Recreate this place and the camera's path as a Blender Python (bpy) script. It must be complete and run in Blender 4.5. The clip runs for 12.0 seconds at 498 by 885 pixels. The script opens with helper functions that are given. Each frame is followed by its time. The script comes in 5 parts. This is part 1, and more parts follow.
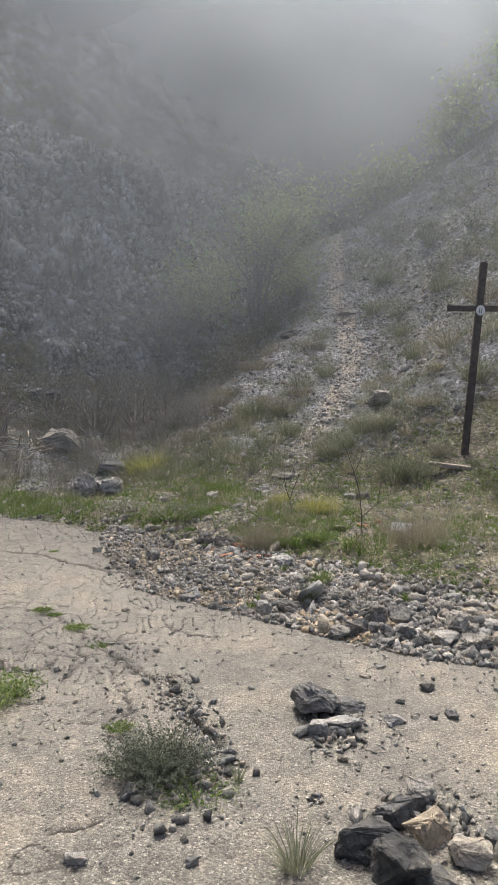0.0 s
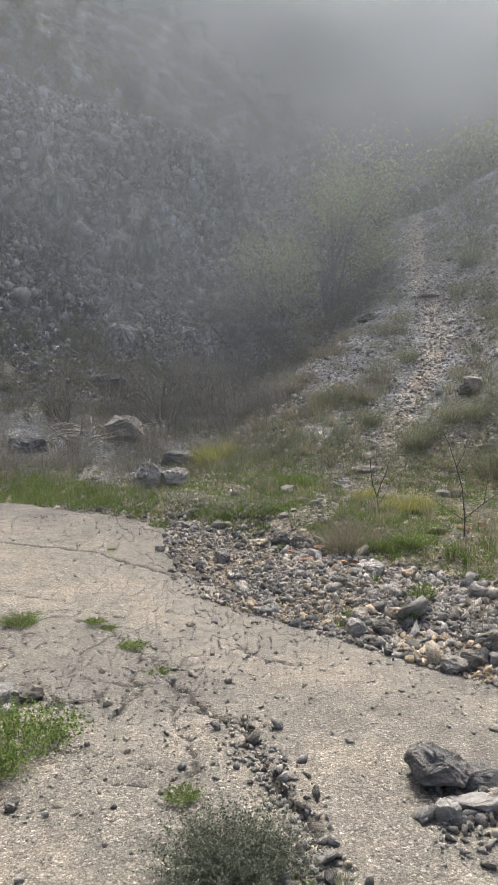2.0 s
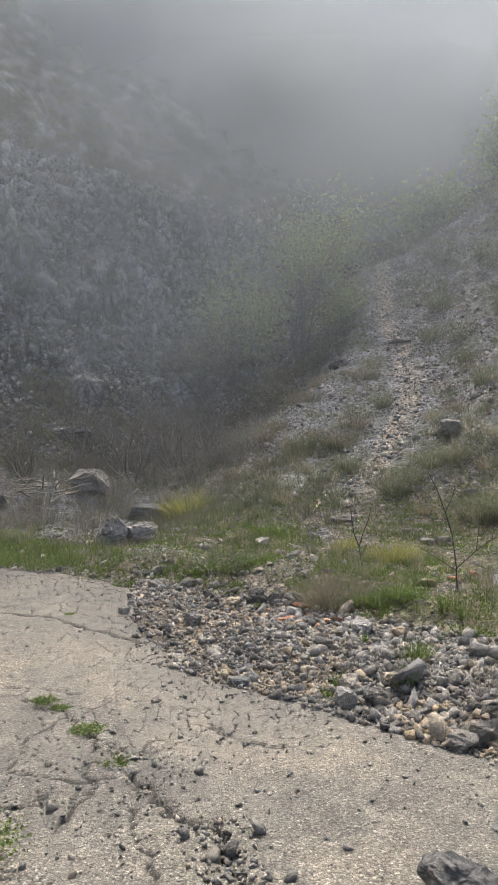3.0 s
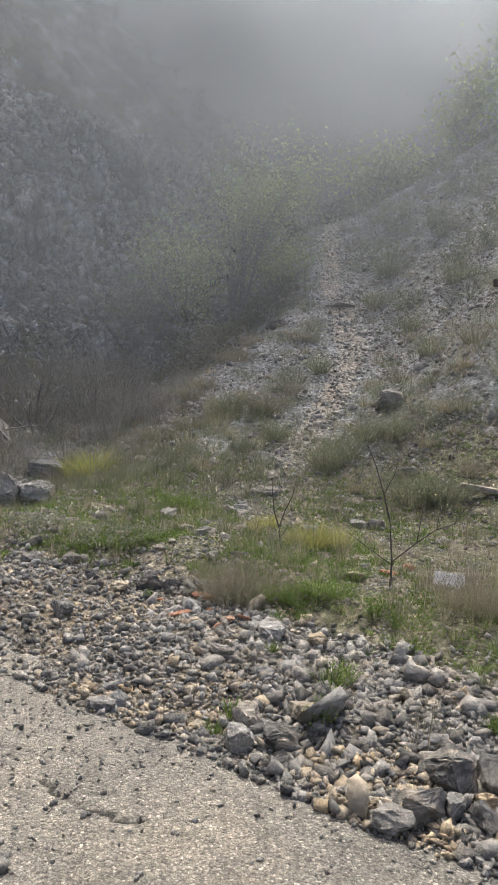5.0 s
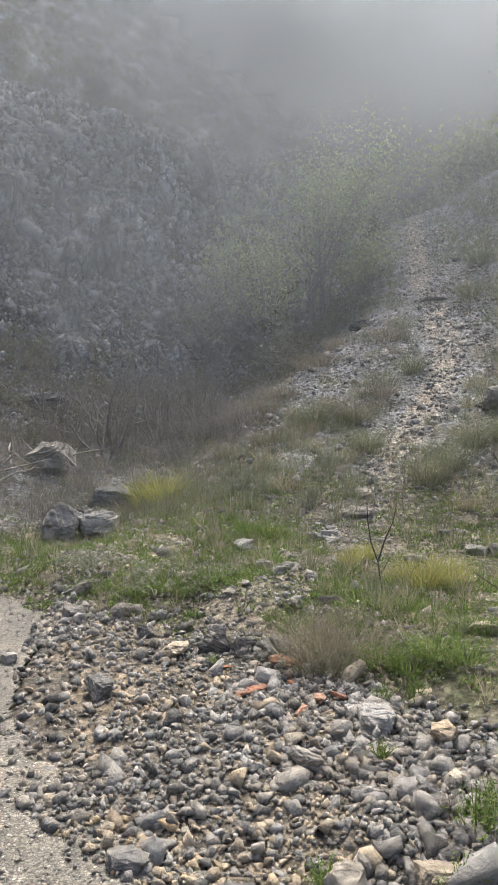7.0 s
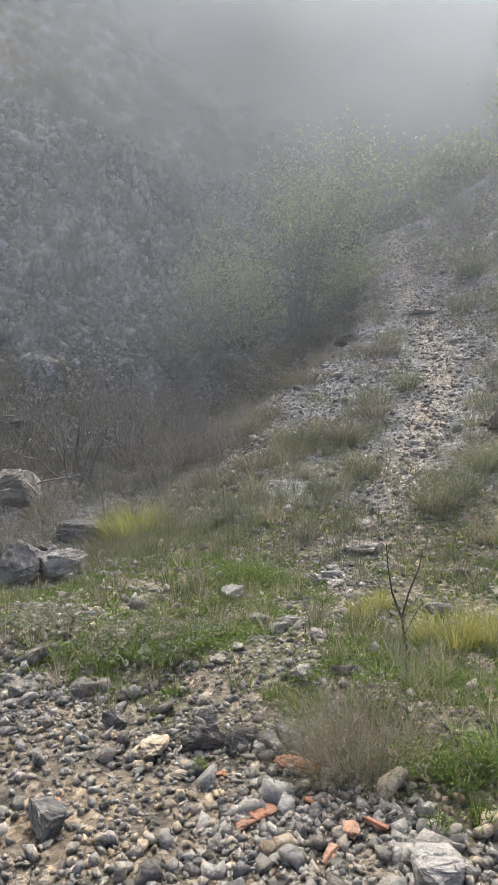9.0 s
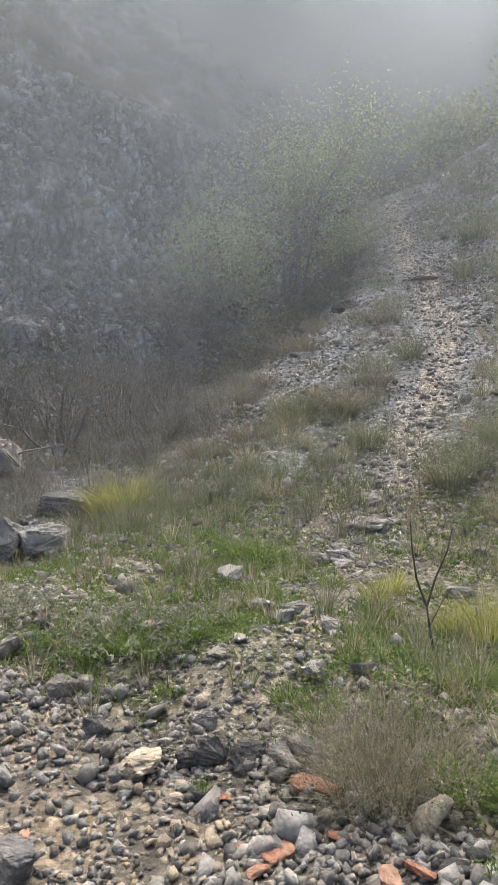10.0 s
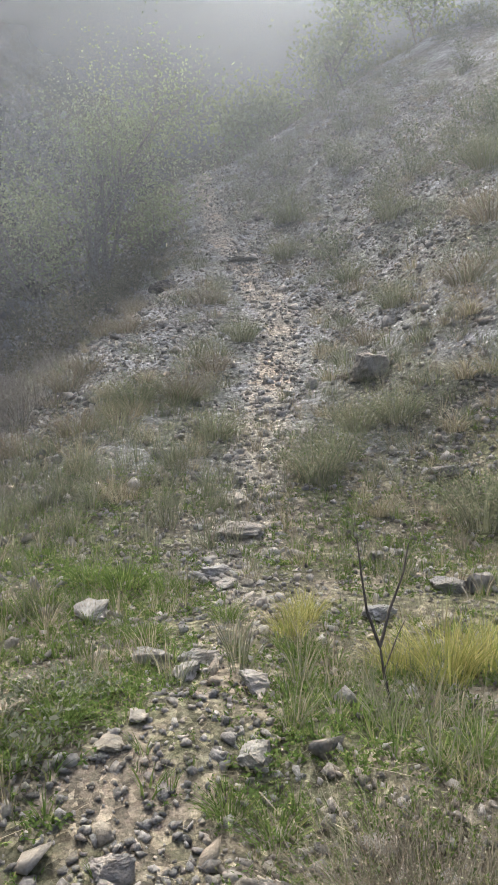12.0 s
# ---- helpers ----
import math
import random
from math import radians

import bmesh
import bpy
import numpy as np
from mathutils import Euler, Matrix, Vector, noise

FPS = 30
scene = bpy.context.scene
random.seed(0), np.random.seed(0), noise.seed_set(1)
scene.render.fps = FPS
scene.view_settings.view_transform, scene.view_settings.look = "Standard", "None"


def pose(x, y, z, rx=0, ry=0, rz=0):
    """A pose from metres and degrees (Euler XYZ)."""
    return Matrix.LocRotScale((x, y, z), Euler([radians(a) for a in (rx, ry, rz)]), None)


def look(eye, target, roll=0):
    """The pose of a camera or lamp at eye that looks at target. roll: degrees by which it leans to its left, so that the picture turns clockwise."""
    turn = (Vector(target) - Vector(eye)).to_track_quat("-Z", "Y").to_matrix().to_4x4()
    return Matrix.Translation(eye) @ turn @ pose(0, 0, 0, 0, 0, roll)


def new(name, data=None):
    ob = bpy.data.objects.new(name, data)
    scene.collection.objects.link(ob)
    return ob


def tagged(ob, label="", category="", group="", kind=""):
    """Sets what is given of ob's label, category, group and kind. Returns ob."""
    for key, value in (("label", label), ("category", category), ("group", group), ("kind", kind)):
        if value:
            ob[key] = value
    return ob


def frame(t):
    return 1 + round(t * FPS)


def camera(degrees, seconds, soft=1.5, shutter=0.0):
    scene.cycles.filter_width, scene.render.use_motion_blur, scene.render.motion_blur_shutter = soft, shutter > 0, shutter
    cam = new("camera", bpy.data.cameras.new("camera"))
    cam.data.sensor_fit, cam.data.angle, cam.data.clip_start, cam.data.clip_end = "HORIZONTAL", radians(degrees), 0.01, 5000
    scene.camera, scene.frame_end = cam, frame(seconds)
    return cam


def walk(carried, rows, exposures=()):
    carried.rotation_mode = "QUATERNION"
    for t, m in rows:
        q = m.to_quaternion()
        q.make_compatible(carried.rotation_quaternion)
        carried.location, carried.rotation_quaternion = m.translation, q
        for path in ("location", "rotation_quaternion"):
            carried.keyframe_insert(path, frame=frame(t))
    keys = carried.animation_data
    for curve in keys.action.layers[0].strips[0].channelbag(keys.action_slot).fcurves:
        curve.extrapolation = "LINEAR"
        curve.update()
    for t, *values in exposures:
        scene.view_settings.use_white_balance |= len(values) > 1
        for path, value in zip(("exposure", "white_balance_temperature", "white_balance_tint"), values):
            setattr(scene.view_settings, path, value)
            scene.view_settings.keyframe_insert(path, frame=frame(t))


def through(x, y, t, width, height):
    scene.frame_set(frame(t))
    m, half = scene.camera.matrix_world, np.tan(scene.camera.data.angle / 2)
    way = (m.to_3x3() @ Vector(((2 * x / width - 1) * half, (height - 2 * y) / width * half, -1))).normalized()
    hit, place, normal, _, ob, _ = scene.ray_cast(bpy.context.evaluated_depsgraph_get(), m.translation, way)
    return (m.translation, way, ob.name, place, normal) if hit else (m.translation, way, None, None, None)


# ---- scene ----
cam = camera(36.6, 12.0, soft=0.8)
PATH = [
    (0, (0.03, -0.521, 1.609), (0.02, 1.477, 1.528), 0.5),
    (0.5, (-0.022, -0.292, 1.588), (-0.059, 1.705, 1.503), 0.4),
    (1, (0.001, -0.08, 1.581), (-0.188, 1.91, 1.525), 0.5),
    (1.5, (-0.049, 0.164, 1.522), (-0.144, 2.158, 1.411), 0.8),
    (2, (-0.132, 0.395, 1.526), (-0.315, 2.384, 1.422), 1.0),
    (2.5, (-0.097, 0.656, 1.504), (-0.307, 2.645, 1.501), 0.7),
    (3, (-0.16, 0.909, 1.456), (-0.271, 2.905, 1.495), -0.3),
    (3.5, (-0.187, 1.206, 1.434), (-0.22, 3.206, 1.465), -0.3),
    (3.7, (-0.157, 1.312, 1.439), (-0.141, 3.312, 1.441), 0.1),
    (5.3, (0.039, 2.215, 1.379), (0.095, 4.214, 1.332), 4.1),
    (5.5, (0.079, 2.339, 1.362), (0.11, 4.338, 1.315), 3.6),
    (6, (0.108, 2.64, 1.404), (0.057, 4.64, 1.392), 1.7),
    (6.5, (0.11, 2.92, 1.402), (-0.09, 4.91, 1.365), 1.3),
    (7, (0.056, 3.138, 1.399), (-0.118, 5.13, 1.38), 0.7),
    (7.2, (0.017, 3.245, 1.406), (-0.121, 5.241, 1.388), 0.0),
    (8.8, (-0.074, 3.895, 1.443), (-0.164, 5.893, 1.458), 0.5),
    (9, (-0.095, 3.985, 1.439), (-0.206, 5.982, 1.475), 0.0),
    (9.5, (-0.118, 4.242, 1.423), (-0.371, 6.226, 1.409), 0.4),
    (10, (-0.194, 4.479, 1.401), (-0.273, 6.477, 1.366), 0.4),
    (10.5, (-0.312, 4.69, 1.419), (-0.329, 6.69, 1.412), -1.6),
    (11, (-0.382, 4.92, 1.432), (-0.462, 6.918, 1.421), -1.3),
    (11.5, (-0.48, 5.152, 1.408), (-0.322, 7.146, 1.371), -0.5),
    (12, (-0.543, 5.41, 1.412), (-0.08, 7.354, 1.347), -0.8),
]
EXPOSURES = [(0, 0.95), (2.5, 1.05), (3.5, 0.85), (5.5, 1.1), (7, 1.28), (9.5, 1.33), (12, 1.42)]
walk(cam, [(t, look(eye, target, roll)) for t, eye, target, roll in PATH], EXPOSURES)

# ---- sky, sun and exposure ----
world = bpy.data.worlds.new("misty_sky")
world.use_nodes = True
scene.world = world
wn = world.node_tree.nodes
sky = wn.new("ShaderNodeTexSky")
sky.sky_type, sky.sun_disc = "NISHITA", False
sky.sun_elevation, sky.sun_rotation = radians(60), radians(-6)
sky.air_density, sky.dust_density, sky.ozone_density = 0.8, 8.0, 0.6
world.node_tree.links.new(sky.outputs[0], wn["Background"].inputs[0])
wn["Background"].inputs[1].default_value = 0.15
sun = new("sun", bpy.data.lights.new("sun", "SUN"))
sun.data.energy, sun.data.angle, sun.data.color = 2.2, radians(10), (0.96, 0.985, 0.955)
sun.matrix_world = look((-1.5, 14.4, 25), (0, 0, 0))

# ---- materials ----
def rgb(v):
    return (*v, 1.0)


class Nodes:
    """A short hand for building node materials."""

    def __init__(self, name, rough=0.9, spec=0.3):
        self.mat = bpy.data.materials.new(name)
        self.mat.use_nodes = True
        self.tree = self.mat.node_tree
        self.bsdf = self.tree.nodes["Principled BSDF"]
        self.bsdf.inputs["Roughness"].default_value = rough
        self.bsdf.inputs["Specular IOR Level"].default_value = spec
        self.place = self.add("ShaderNodeNewGeometry").outputs["Position"]

    def add(self, kind, **values):
        node = self.tree.nodes.new(kind)
        for key, value in values.items():
            setattr(node, key, value)
        return node

    def link(self, a, b):
        self.tree.links.new(a, b)

    def noise(self, scale, detail=4.0, rough=0.6, vector=None, distort=0.0):
        n = self.add("ShaderNodeTexNoise")
        n.inputs["Scale"].default_value, n.inputs["Detail"].default_value = scale, detail
        n.inputs["Roughness"].default_value, n.inputs["Distortion"].default_value = rough, distort
        self.link(vector or self.place, n.inputs["Vector"])
        return n.outputs["Fac"]

    def cells(self, scale, feature="F1", vector=None):
        n = self.add("ShaderNodeTexVoronoi", feature=feature)
        n.inputs["Scale"].default_value = scale
        self.link(vector or self.place, n.inputs["Vector"])
        return n

    def ramp(self, fac, stops):
        n = self.add("ShaderNodeValToRGB")
        while len(n.color_ramp.elements) < len(stops):
            n.color_ramp.elements.new(0.5)
        for e, (p, c) in zip(n.color_ramp.elements, stops):
            e.position, e.color = p, rgb(c) if isinstance(c, tuple) else (c, c, c, 1)
        self.link(fac, n.inputs[0])
        return n.outputs[0]

    def mix(self, fac, a, b, blend="MIX"):
        n = self.add("ShaderNodeMix", data_type="RGBA", blend_type=blend)
        for socket, value in ((n.inputs[0], fac), (n.inputs[6], a), (n.inputs[7], b)):
            if isinstance(value, (int, float)):
                socket.default_value = value
            elif isinstance(value, tuple):
                socket.default_value = rgb(value)
            else:
                self.link(value, socket)
        return n.outputs[2]

    def math(self, op, a, b=0.0):
        n = self.add("ShaderNodeMath", operation=op)
        for socket, value in ((n.inputs[0], a), (n.inputs[1], b)):
            if isinstance(value, (int, float)):
                socket.default_value = value
            else:
                self.link(value, socket)
        return n.outputs[0]

    def bump(self, height, strength, distance, before=None):
        n = self.add("ShaderNodeBump")
        n.inputs["Strength"].default_value, n.inputs["Distance"].default_value = strength, distance
        self.link(height, n.inputs["Height"])
        if before:
            self.link(before, n.inputs["Normal"])
        return n.outputs[0]

    def done(self, colour, normal=None):
        self.link(colour, self.bsdf.inputs["Base Color"])
        if normal:
            self.link(normal, self.bsdf.inputs["Normal"])
        return self.mat


def asphalt_material():
    n = Nodes("old_asphalt", 0.85, 0.3)
    body = n.ramp(n.noise(1.1, 5), [(0.34, (0.15, 0.138, 0.117)), (0.5, (0.2, 0.182, 0.15)), (0.66, (0.262, 0.23, 0.18))])
    bent = n.add("ShaderNodeVectorMath", operation="ADD")
    warp = n.add("ShaderNodeTexNoise")
    warp.inputs["Scale"].default_value = 60
    n.link(n.place, warp.inputs["Vector"])
    small = n.add("ShaderNodeVectorMath", operation="SCALE")
    small.inputs["Scale"].default_value = 0.012
    n.link(warp.outputs["Color"], small.inputs[0])
    n.link(n.place, bent.inputs[0])
    n.link(small.outputs[0], bent.inputs[1])
    chips = n.cells(120, vector=bent.outputs[0])
    tone = n.add("ShaderNodeSeparateColor")
    n.link(chips.outputs["Color"], tone.inputs[0])
    light = n.ramp(tone.outputs[0], [(0.0, 0.62), (0.6, 0.92), (0.88, 1.15), (0.97, 1.6), (1.0, 2.0)])
    body = n.mix(0.9, body, light, "MULTIPLY")
    pit = n.ramp(chips.outputs["Distance"], [(0.0, 1.0), (0.5, 1.0), (0.85, 0.5)])
    body = n.mix(0.85, body, pit, "MULTIPLY")
    body = n.mix(0.6, body, n.ramp(n.noise(9, 9, 0.8), [(0.3, 0.4), (0.7, 1.55)]), "MULTIPLY")
    body = n.mix(0.7, body, n.ramp(n.noise(70, 4, 0.7), [(0.34, 0.45), (0.5, 1.0), (0.66, 1.5)]), "MULTIPLY")
    # shade inside the cracks is painted into the asphalt colour
    gap_shade = n.add("ShaderNodeAttribute", attribute_name="crack_shade").outputs["Fac"]
    body = n.mix(n.ramp(gap_shade, [(0.15, 0.0), (0.55, 0.9)]), body, (0.04, 0.035, 0.029))
    grit = n.bump(n.noise(190, 4, 0.7), 0.6, 0.004)
    lumps = n.bump(n.noise(55, 5, 0.7), 0.7, 0.012, grit)
    return n.done(body, n.bump(n.math("SUBTRACT", 1.0, chips.outputs["Distance"]), 0.5, 0.006, lumps))


def ground_material():
    """Stony soil that passes from the rubble by the road over the grassy bank to scree, path and bare rock."""
    n = Nodes("stony_ground", 0.95, 0.12)

    def zone(name):
        a = n.add("ShaderNodeAttribute", attribute_name=name).outputs["Fac"]
        ragged = n.math("ADD", a, n.math("MULTIPLY", n.math("SUBTRACT", n.noise(5, 6, 0.7), 0.5), 1.3))
        return n.ramp(ragged, [(0.4, 0.0), (0.6, 1.0)])

    soil = n.ramp(n.noise(1.4, 6), [(0.34, (0.14, 0.124, 0.094)), (0.5, (0.22, 0.192, 0.146)), (0.66, (0.31, 0.265, 0.2))])
    soil = n.mix(n.ramp(n.noise(2.2, 6, 0.7), [(0.42, 0.0), (0.6, 0.6)]), soil, (0.115, 0.14, 0.05))
    scree = n.ramp(n.noise(1.7, 7, 0.7), [(0.34, (0.13, 0.125, 0.112)), (0.48, (0.225, 0.222, 0.212)), (0.64, (0.36, 0.36, 0.355))])
    scree = n.mix(n.ramp(n.noise(1.1, 5), [(0.45, 0.0), (0.62, 0.6)]), scree, (0.135, 0.135, 0.078))
    track = n.ramp(n.noise(2.4, 6), [(0.34, (0.24, 0.22, 0.185)), (0.5, (0.35, 0.32, 0.265)), (0.74, (0.38, 0.3, 0.22))])
    rubble = n.ramp(n.noise(2.0, 6, 0.65), [(0.34, (0.12, 0.108, 0.09)), (0.5, (0.2, 0.175, 0.14)), (0.68, (0.33, 0.26, 0.175))])
    flow = n.add("ShaderNodeMapping")
    flow.inputs["Scale"].default_value = (1.0, 1.0, 0.45)
    n.link(n.place, flow.inputs[0])
    stone = n.ramp(n.noise(1.6, 7, 0.7, flow.outputs[0], 0.4), [(0.33, (0.12, 0.105, 0.08)), (0.45, (0.25, 0.24, 0.225)), (0.56, (0.4, 0.4, 0.395)), (0.7, (0.56, 0.56, 0.555))])
    stone = n.mix(n.ramp(n.noise(0.9, 6, 0.65), [(0.46, 0.0), (0.58, 0.8)]), stone, (0.11, 0.1, 0.055))
    # crevice lines darken the rock colour, in place of the shade in them
    cracks = n.cells(3.4, "DISTANCE_TO_EDGE", flow.outputs[0]).outputs["Distance"]
    stone = n.mix(0.8, stone, n.ramp(cracks, [(0.0, 0.25), (0.1, 1.0)]), "MULTIPLY")
    wide = n.cells(1.15, "DISTANCE_TO_EDGE", flow.outputs[0]).outputs["Distance"]
    stone = n.mix(0.7, stone, n.ramp(wide, [(0.0, 0.3), (0.12, 1.0)]), "MULTIPLY")
    body = n.mix(zone("scree"), soil, scree)
    body = n.mix(zone("track"), body, track)
    body = n.mix(zone("rubble"), body, rubble)
    bare = zone("rock")
    body = n.mix(bare, body, stone)
    body = n.mix(0.8, body, n.ramp(n.noise(14, 8, 0.75), [(0.32, 0.35), (0.5, 0.9), (0.68, 1.7)]), "MULTIPLY")
    pebbles = n.cells(38)
    shade = n.add("ShaderNodeSeparateColor")
    n.link(pebbles.outputs["Color"], shade.inputs[0])
    body = n.mix(0.7, body, n.ramp(shade.outputs[0], [(0.0, 0.5), (0.5, 0.9), (0.8, 1.2), (1.0, 2.0)]), "MULTIPLY")
    grains = n.bump(n.noise(60, 6, 0.75), 0.7, 0.012)
    lumps = n.bump(n.noise(13, 7, 0.75), 0.9, 0.06, grains)
    faces = n.math("MULTIPLY", bare, n.math("ADD", n.noise(5, 8, 0.7, flow.outputs[0]), cracks))
    return n.done(body, n.bump(faces, 0.9, 0.16, lumps))


def rock_material(name, dark, light, warm):
    """Broken limestone: each stone has its own tone."""
    n = Nodes(name, 0.95, 0.12)
    info = n.add("ShaderNodeObjectInfo").outputs["Random"]
    island = n.add("ShaderNodeNewGeometry").outputs["Random Per Island"]
    own = n.math("FRACT", n.math("ADD", info, n.math("MULTIPLY", island, 7.31)))
    body = n.ramp(own, [(0.0, dark), (0.45, tuple((a + b) / 2 for a, b in zip(dark, light))), (0.82, light), (0.9, warm), (1.0, light)])
    body = n.mix(0.8, body, n.ramp(n.noise(18, 8, 0.72), [(0.3, 0.55), (0.52, 1.0), (0.72, 1.4)]), "MULTIPLY")
    body = n.mix(n.ramp(n.noise(5, 5, 0.7), [(0.48, 0.0), (0.66, 0.55)]), body, warm)
    pits = n.bump(n.noise(90, 5, 0.75), 0.6, 0.007)
    chips = n.bump(n.cells(26).outputs["Distance"], 0.25, 0.02, pits)
    return n.done(body, n.bump(n.noise(24, 7, 0.75), 0.8, 0.035, chips))


def plant_material(name, stops, through=0.45):
    n = Nodes(name, 0.75, 0.2)
    island = n.add("ShaderNodeNewGeometry").outputs["Random Per Island"]
    info = n.add("ShaderNodeObjectInfo").outputs["Random"]
    own = n.math("FRACT", n.math("ADD", island, n.math("MULTIPLY", info, 0.23)))
    body = n.ramp(own, stops)
    body = n.mix(0.5, body, n.ramp(n.noise(2.2, 3), [(0.3, 0.65), (0.7, 1.35)]), "MULTIPLY")
    n.link(body, n.bsdf.inputs["Base Color"])
    glow = n.add("ShaderNodeBsdfTranslucent")
    n.link(body, glow.inputs[0])
    both = n.add("ShaderNodeMixShader")
    both.inputs[0].default_value = through
    n.link(n.bsdf.outputs[0], both.inputs[1])
    n.link(glow.outputs[0], both.inputs[2])
    n.link(both.outputs[0], n.tree.nodes["Material Output"].inputs[0])
    return n.mat


def plain_material(name, a, b, scale, rough=0.8, bump=0.3, depth=0.01):
    n = Nodes(name, rough, 0.3)
    body = n.ramp(n.noise(scale, 6), [(0.35, a), (0.65, b)])
    return n.done(body, n.bump(n.noise(scale * 4, 5), bump, depth))


def haze_sheet_material():
    """Semi-transparent sheet standing in for haze: lit by sun and sky, denser where the sheet says so."""
    m = bpy.data.materials.new("haze_sheet")
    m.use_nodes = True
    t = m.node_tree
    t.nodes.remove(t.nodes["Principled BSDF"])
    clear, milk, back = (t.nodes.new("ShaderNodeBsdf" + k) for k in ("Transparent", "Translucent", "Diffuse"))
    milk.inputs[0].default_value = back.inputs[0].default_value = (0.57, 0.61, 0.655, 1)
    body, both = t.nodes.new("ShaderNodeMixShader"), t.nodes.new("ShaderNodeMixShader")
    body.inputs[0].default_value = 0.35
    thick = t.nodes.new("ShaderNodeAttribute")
    thick.attribute_name = "haze_opacity"
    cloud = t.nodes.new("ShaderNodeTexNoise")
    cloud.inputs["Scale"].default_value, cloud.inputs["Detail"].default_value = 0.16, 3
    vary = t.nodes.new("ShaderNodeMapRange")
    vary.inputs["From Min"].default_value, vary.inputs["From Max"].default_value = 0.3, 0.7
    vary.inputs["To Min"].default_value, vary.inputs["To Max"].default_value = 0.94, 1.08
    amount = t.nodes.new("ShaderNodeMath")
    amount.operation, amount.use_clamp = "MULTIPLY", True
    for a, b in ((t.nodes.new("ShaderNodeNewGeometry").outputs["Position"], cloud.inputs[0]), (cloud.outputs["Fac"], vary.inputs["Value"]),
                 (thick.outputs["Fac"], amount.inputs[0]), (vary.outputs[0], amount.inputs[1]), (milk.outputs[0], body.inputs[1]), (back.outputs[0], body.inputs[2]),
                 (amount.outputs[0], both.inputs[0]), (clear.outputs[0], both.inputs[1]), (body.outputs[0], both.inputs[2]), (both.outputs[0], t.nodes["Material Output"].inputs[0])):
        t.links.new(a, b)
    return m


ASPHALT = asphalt_material()
GROUND = ground_material()
ROCK = rock_material("broken_limestone", (0.125, 0.119, 0.109), (0.38, 0.362, 0.33), (0.36, 0.305, 0.23))
PALE = rock_material("pale_limestone", (0.22, 0.212, 0.196), (0.39, 0.375, 0.345), (0.36, 0.315, 0.245))
DARK = rock_material("dark_limestone", (0.07, 0.068, 0.064), (0.2, 0.193, 0.18), (0.34, 0.31, 0.26))
OCHRE = rock_material("ochre_limestone", (0.3, 0.245, 0.18), (0.48, 0.41, 0.31), (0.5, 0.38, 0.23))
TERRACOTTA = rock_material("broken_terracotta", (0.32, 0.145, 0.09), (0.44, 0.225, 0.145), (0.42, 0.28, 0.2))
GREEN = plant_material("fresh_grass", [(0.0, (0.085, 0.14, 0.035)), (0.5, (0.14, 0.2, 0.055)), (0.85, (0.2, 0.245, 0.08)), (1.0, (0.3, 0.28, 0.14))])
YELLOW = plant_material("yellowing_grass", [(0.0, (0.2, 0.23, 0.06)), (0.5, (0.32, 0.32, 0.1)), (1.0, (0.46, 0.4, 0.18))])
DRY = plant_material("dry_grass", [(0.0, (0.2, 0.17, 0.12)), (0.4, (0.31, 0.27, 0.19)), (0.75, (0.42, 0.37, 0.27)), (1.0, (0.17, 0.18, 0.08))])
OLIVE = plant_material("olive_tussock", [(0.0, (0.13, 0.145, 0.085)), (0.4, (0.19, 0.2, 0.125)), (0.75, (0.27, 0.255, 0.19)), (1.0, (0.17, 0.21, 0.095))])
GREYLEAF = plant_material("grey_green_leaves", [(0.0, (0.13, 0.145, 0.095)), (0.5, (0.21, 0.225, 0.155)), (1.0, (0.32, 0.32, 0.24))])
GREYTWIG = plant_material("grey_dry_twigs", [(0.0, (0.13, 0.12, 0.1)), (0.5, (0.24, 0.225, 0.195)), (1.0, (0.36, 0.34, 0.3))], 0.3)
ROSEMARY = plant_material("dark_grey_green_leaves", [(0.0, (0.07, 0.083, 0.055)), (0.5, (0.115, 0.128, 0.09)), (1.0, (0.19, 0.195, 0.15))], 0.25)
BROWNTWIG = plant_material("brown_dry_twigs", [(0.0, (0.17, 0.142, 0.105)), (0.45, (0.26, 0.222, 0.165)), (0.75, (0.34, 0.305, 0.235)), (1.0, (0.17, 0.185, 0.1))], 0.3)
WEED = plant_material("lush_weed_leaves", [(0.0, (0.085, 0.13, 0.035)), (0.5, (0.14, 0.2, 0.055)), (0.85, (0.2, 0.26, 0.08)), (1.0, (0.28, 0.28, 0.11))])
LEAF = plant_material("young_tree_leaves", [(0.0, (0.18, 0.215, 0.1)), (0.5, (0.28, 0.33, 0.155)), (1.0, (0.43, 0.47, 0.27))], 0.55)
DIMLEAF = plant_material("dull_shrub_leaves", [(0.0, (0.1, 0.105, 0.065)), (0.5, (0.175, 0.168, 0.115)), (1.0, (0.29, 0.26, 0.19))], 0.4)
BARK = plain_material("grey_bark", (0.13, 0.115, 0.1), (0.28, 0.26, 0.23), 25, 0.9, 0.6, 0.01)
SAPWOOD = plain_material("dark_sapling_bark", (0.06, 0.05, 0.042), (0.12, 0.105, 0.09), 30, 0.85, 0.4, 0.004)
DEADWOOD = plain_material("bleached_dead_wood", (0.2, 0.17, 0.13), (0.36, 0.32, 0.26), 20, 0.9, 0.5, 0.006)
RUSTY = plain_material("dark_brown_painted_iron", (0.05, 0.038, 0.03), (0.095, 0.07, 0.055), 14, 0.7, 0.3, 0.003)
CLIFFROCK = rock_material("cliff_limestone", (0.14, 0.138, 0.13), (0.42, 0.415, 0.4), (0.24, 0.215, 0.165))
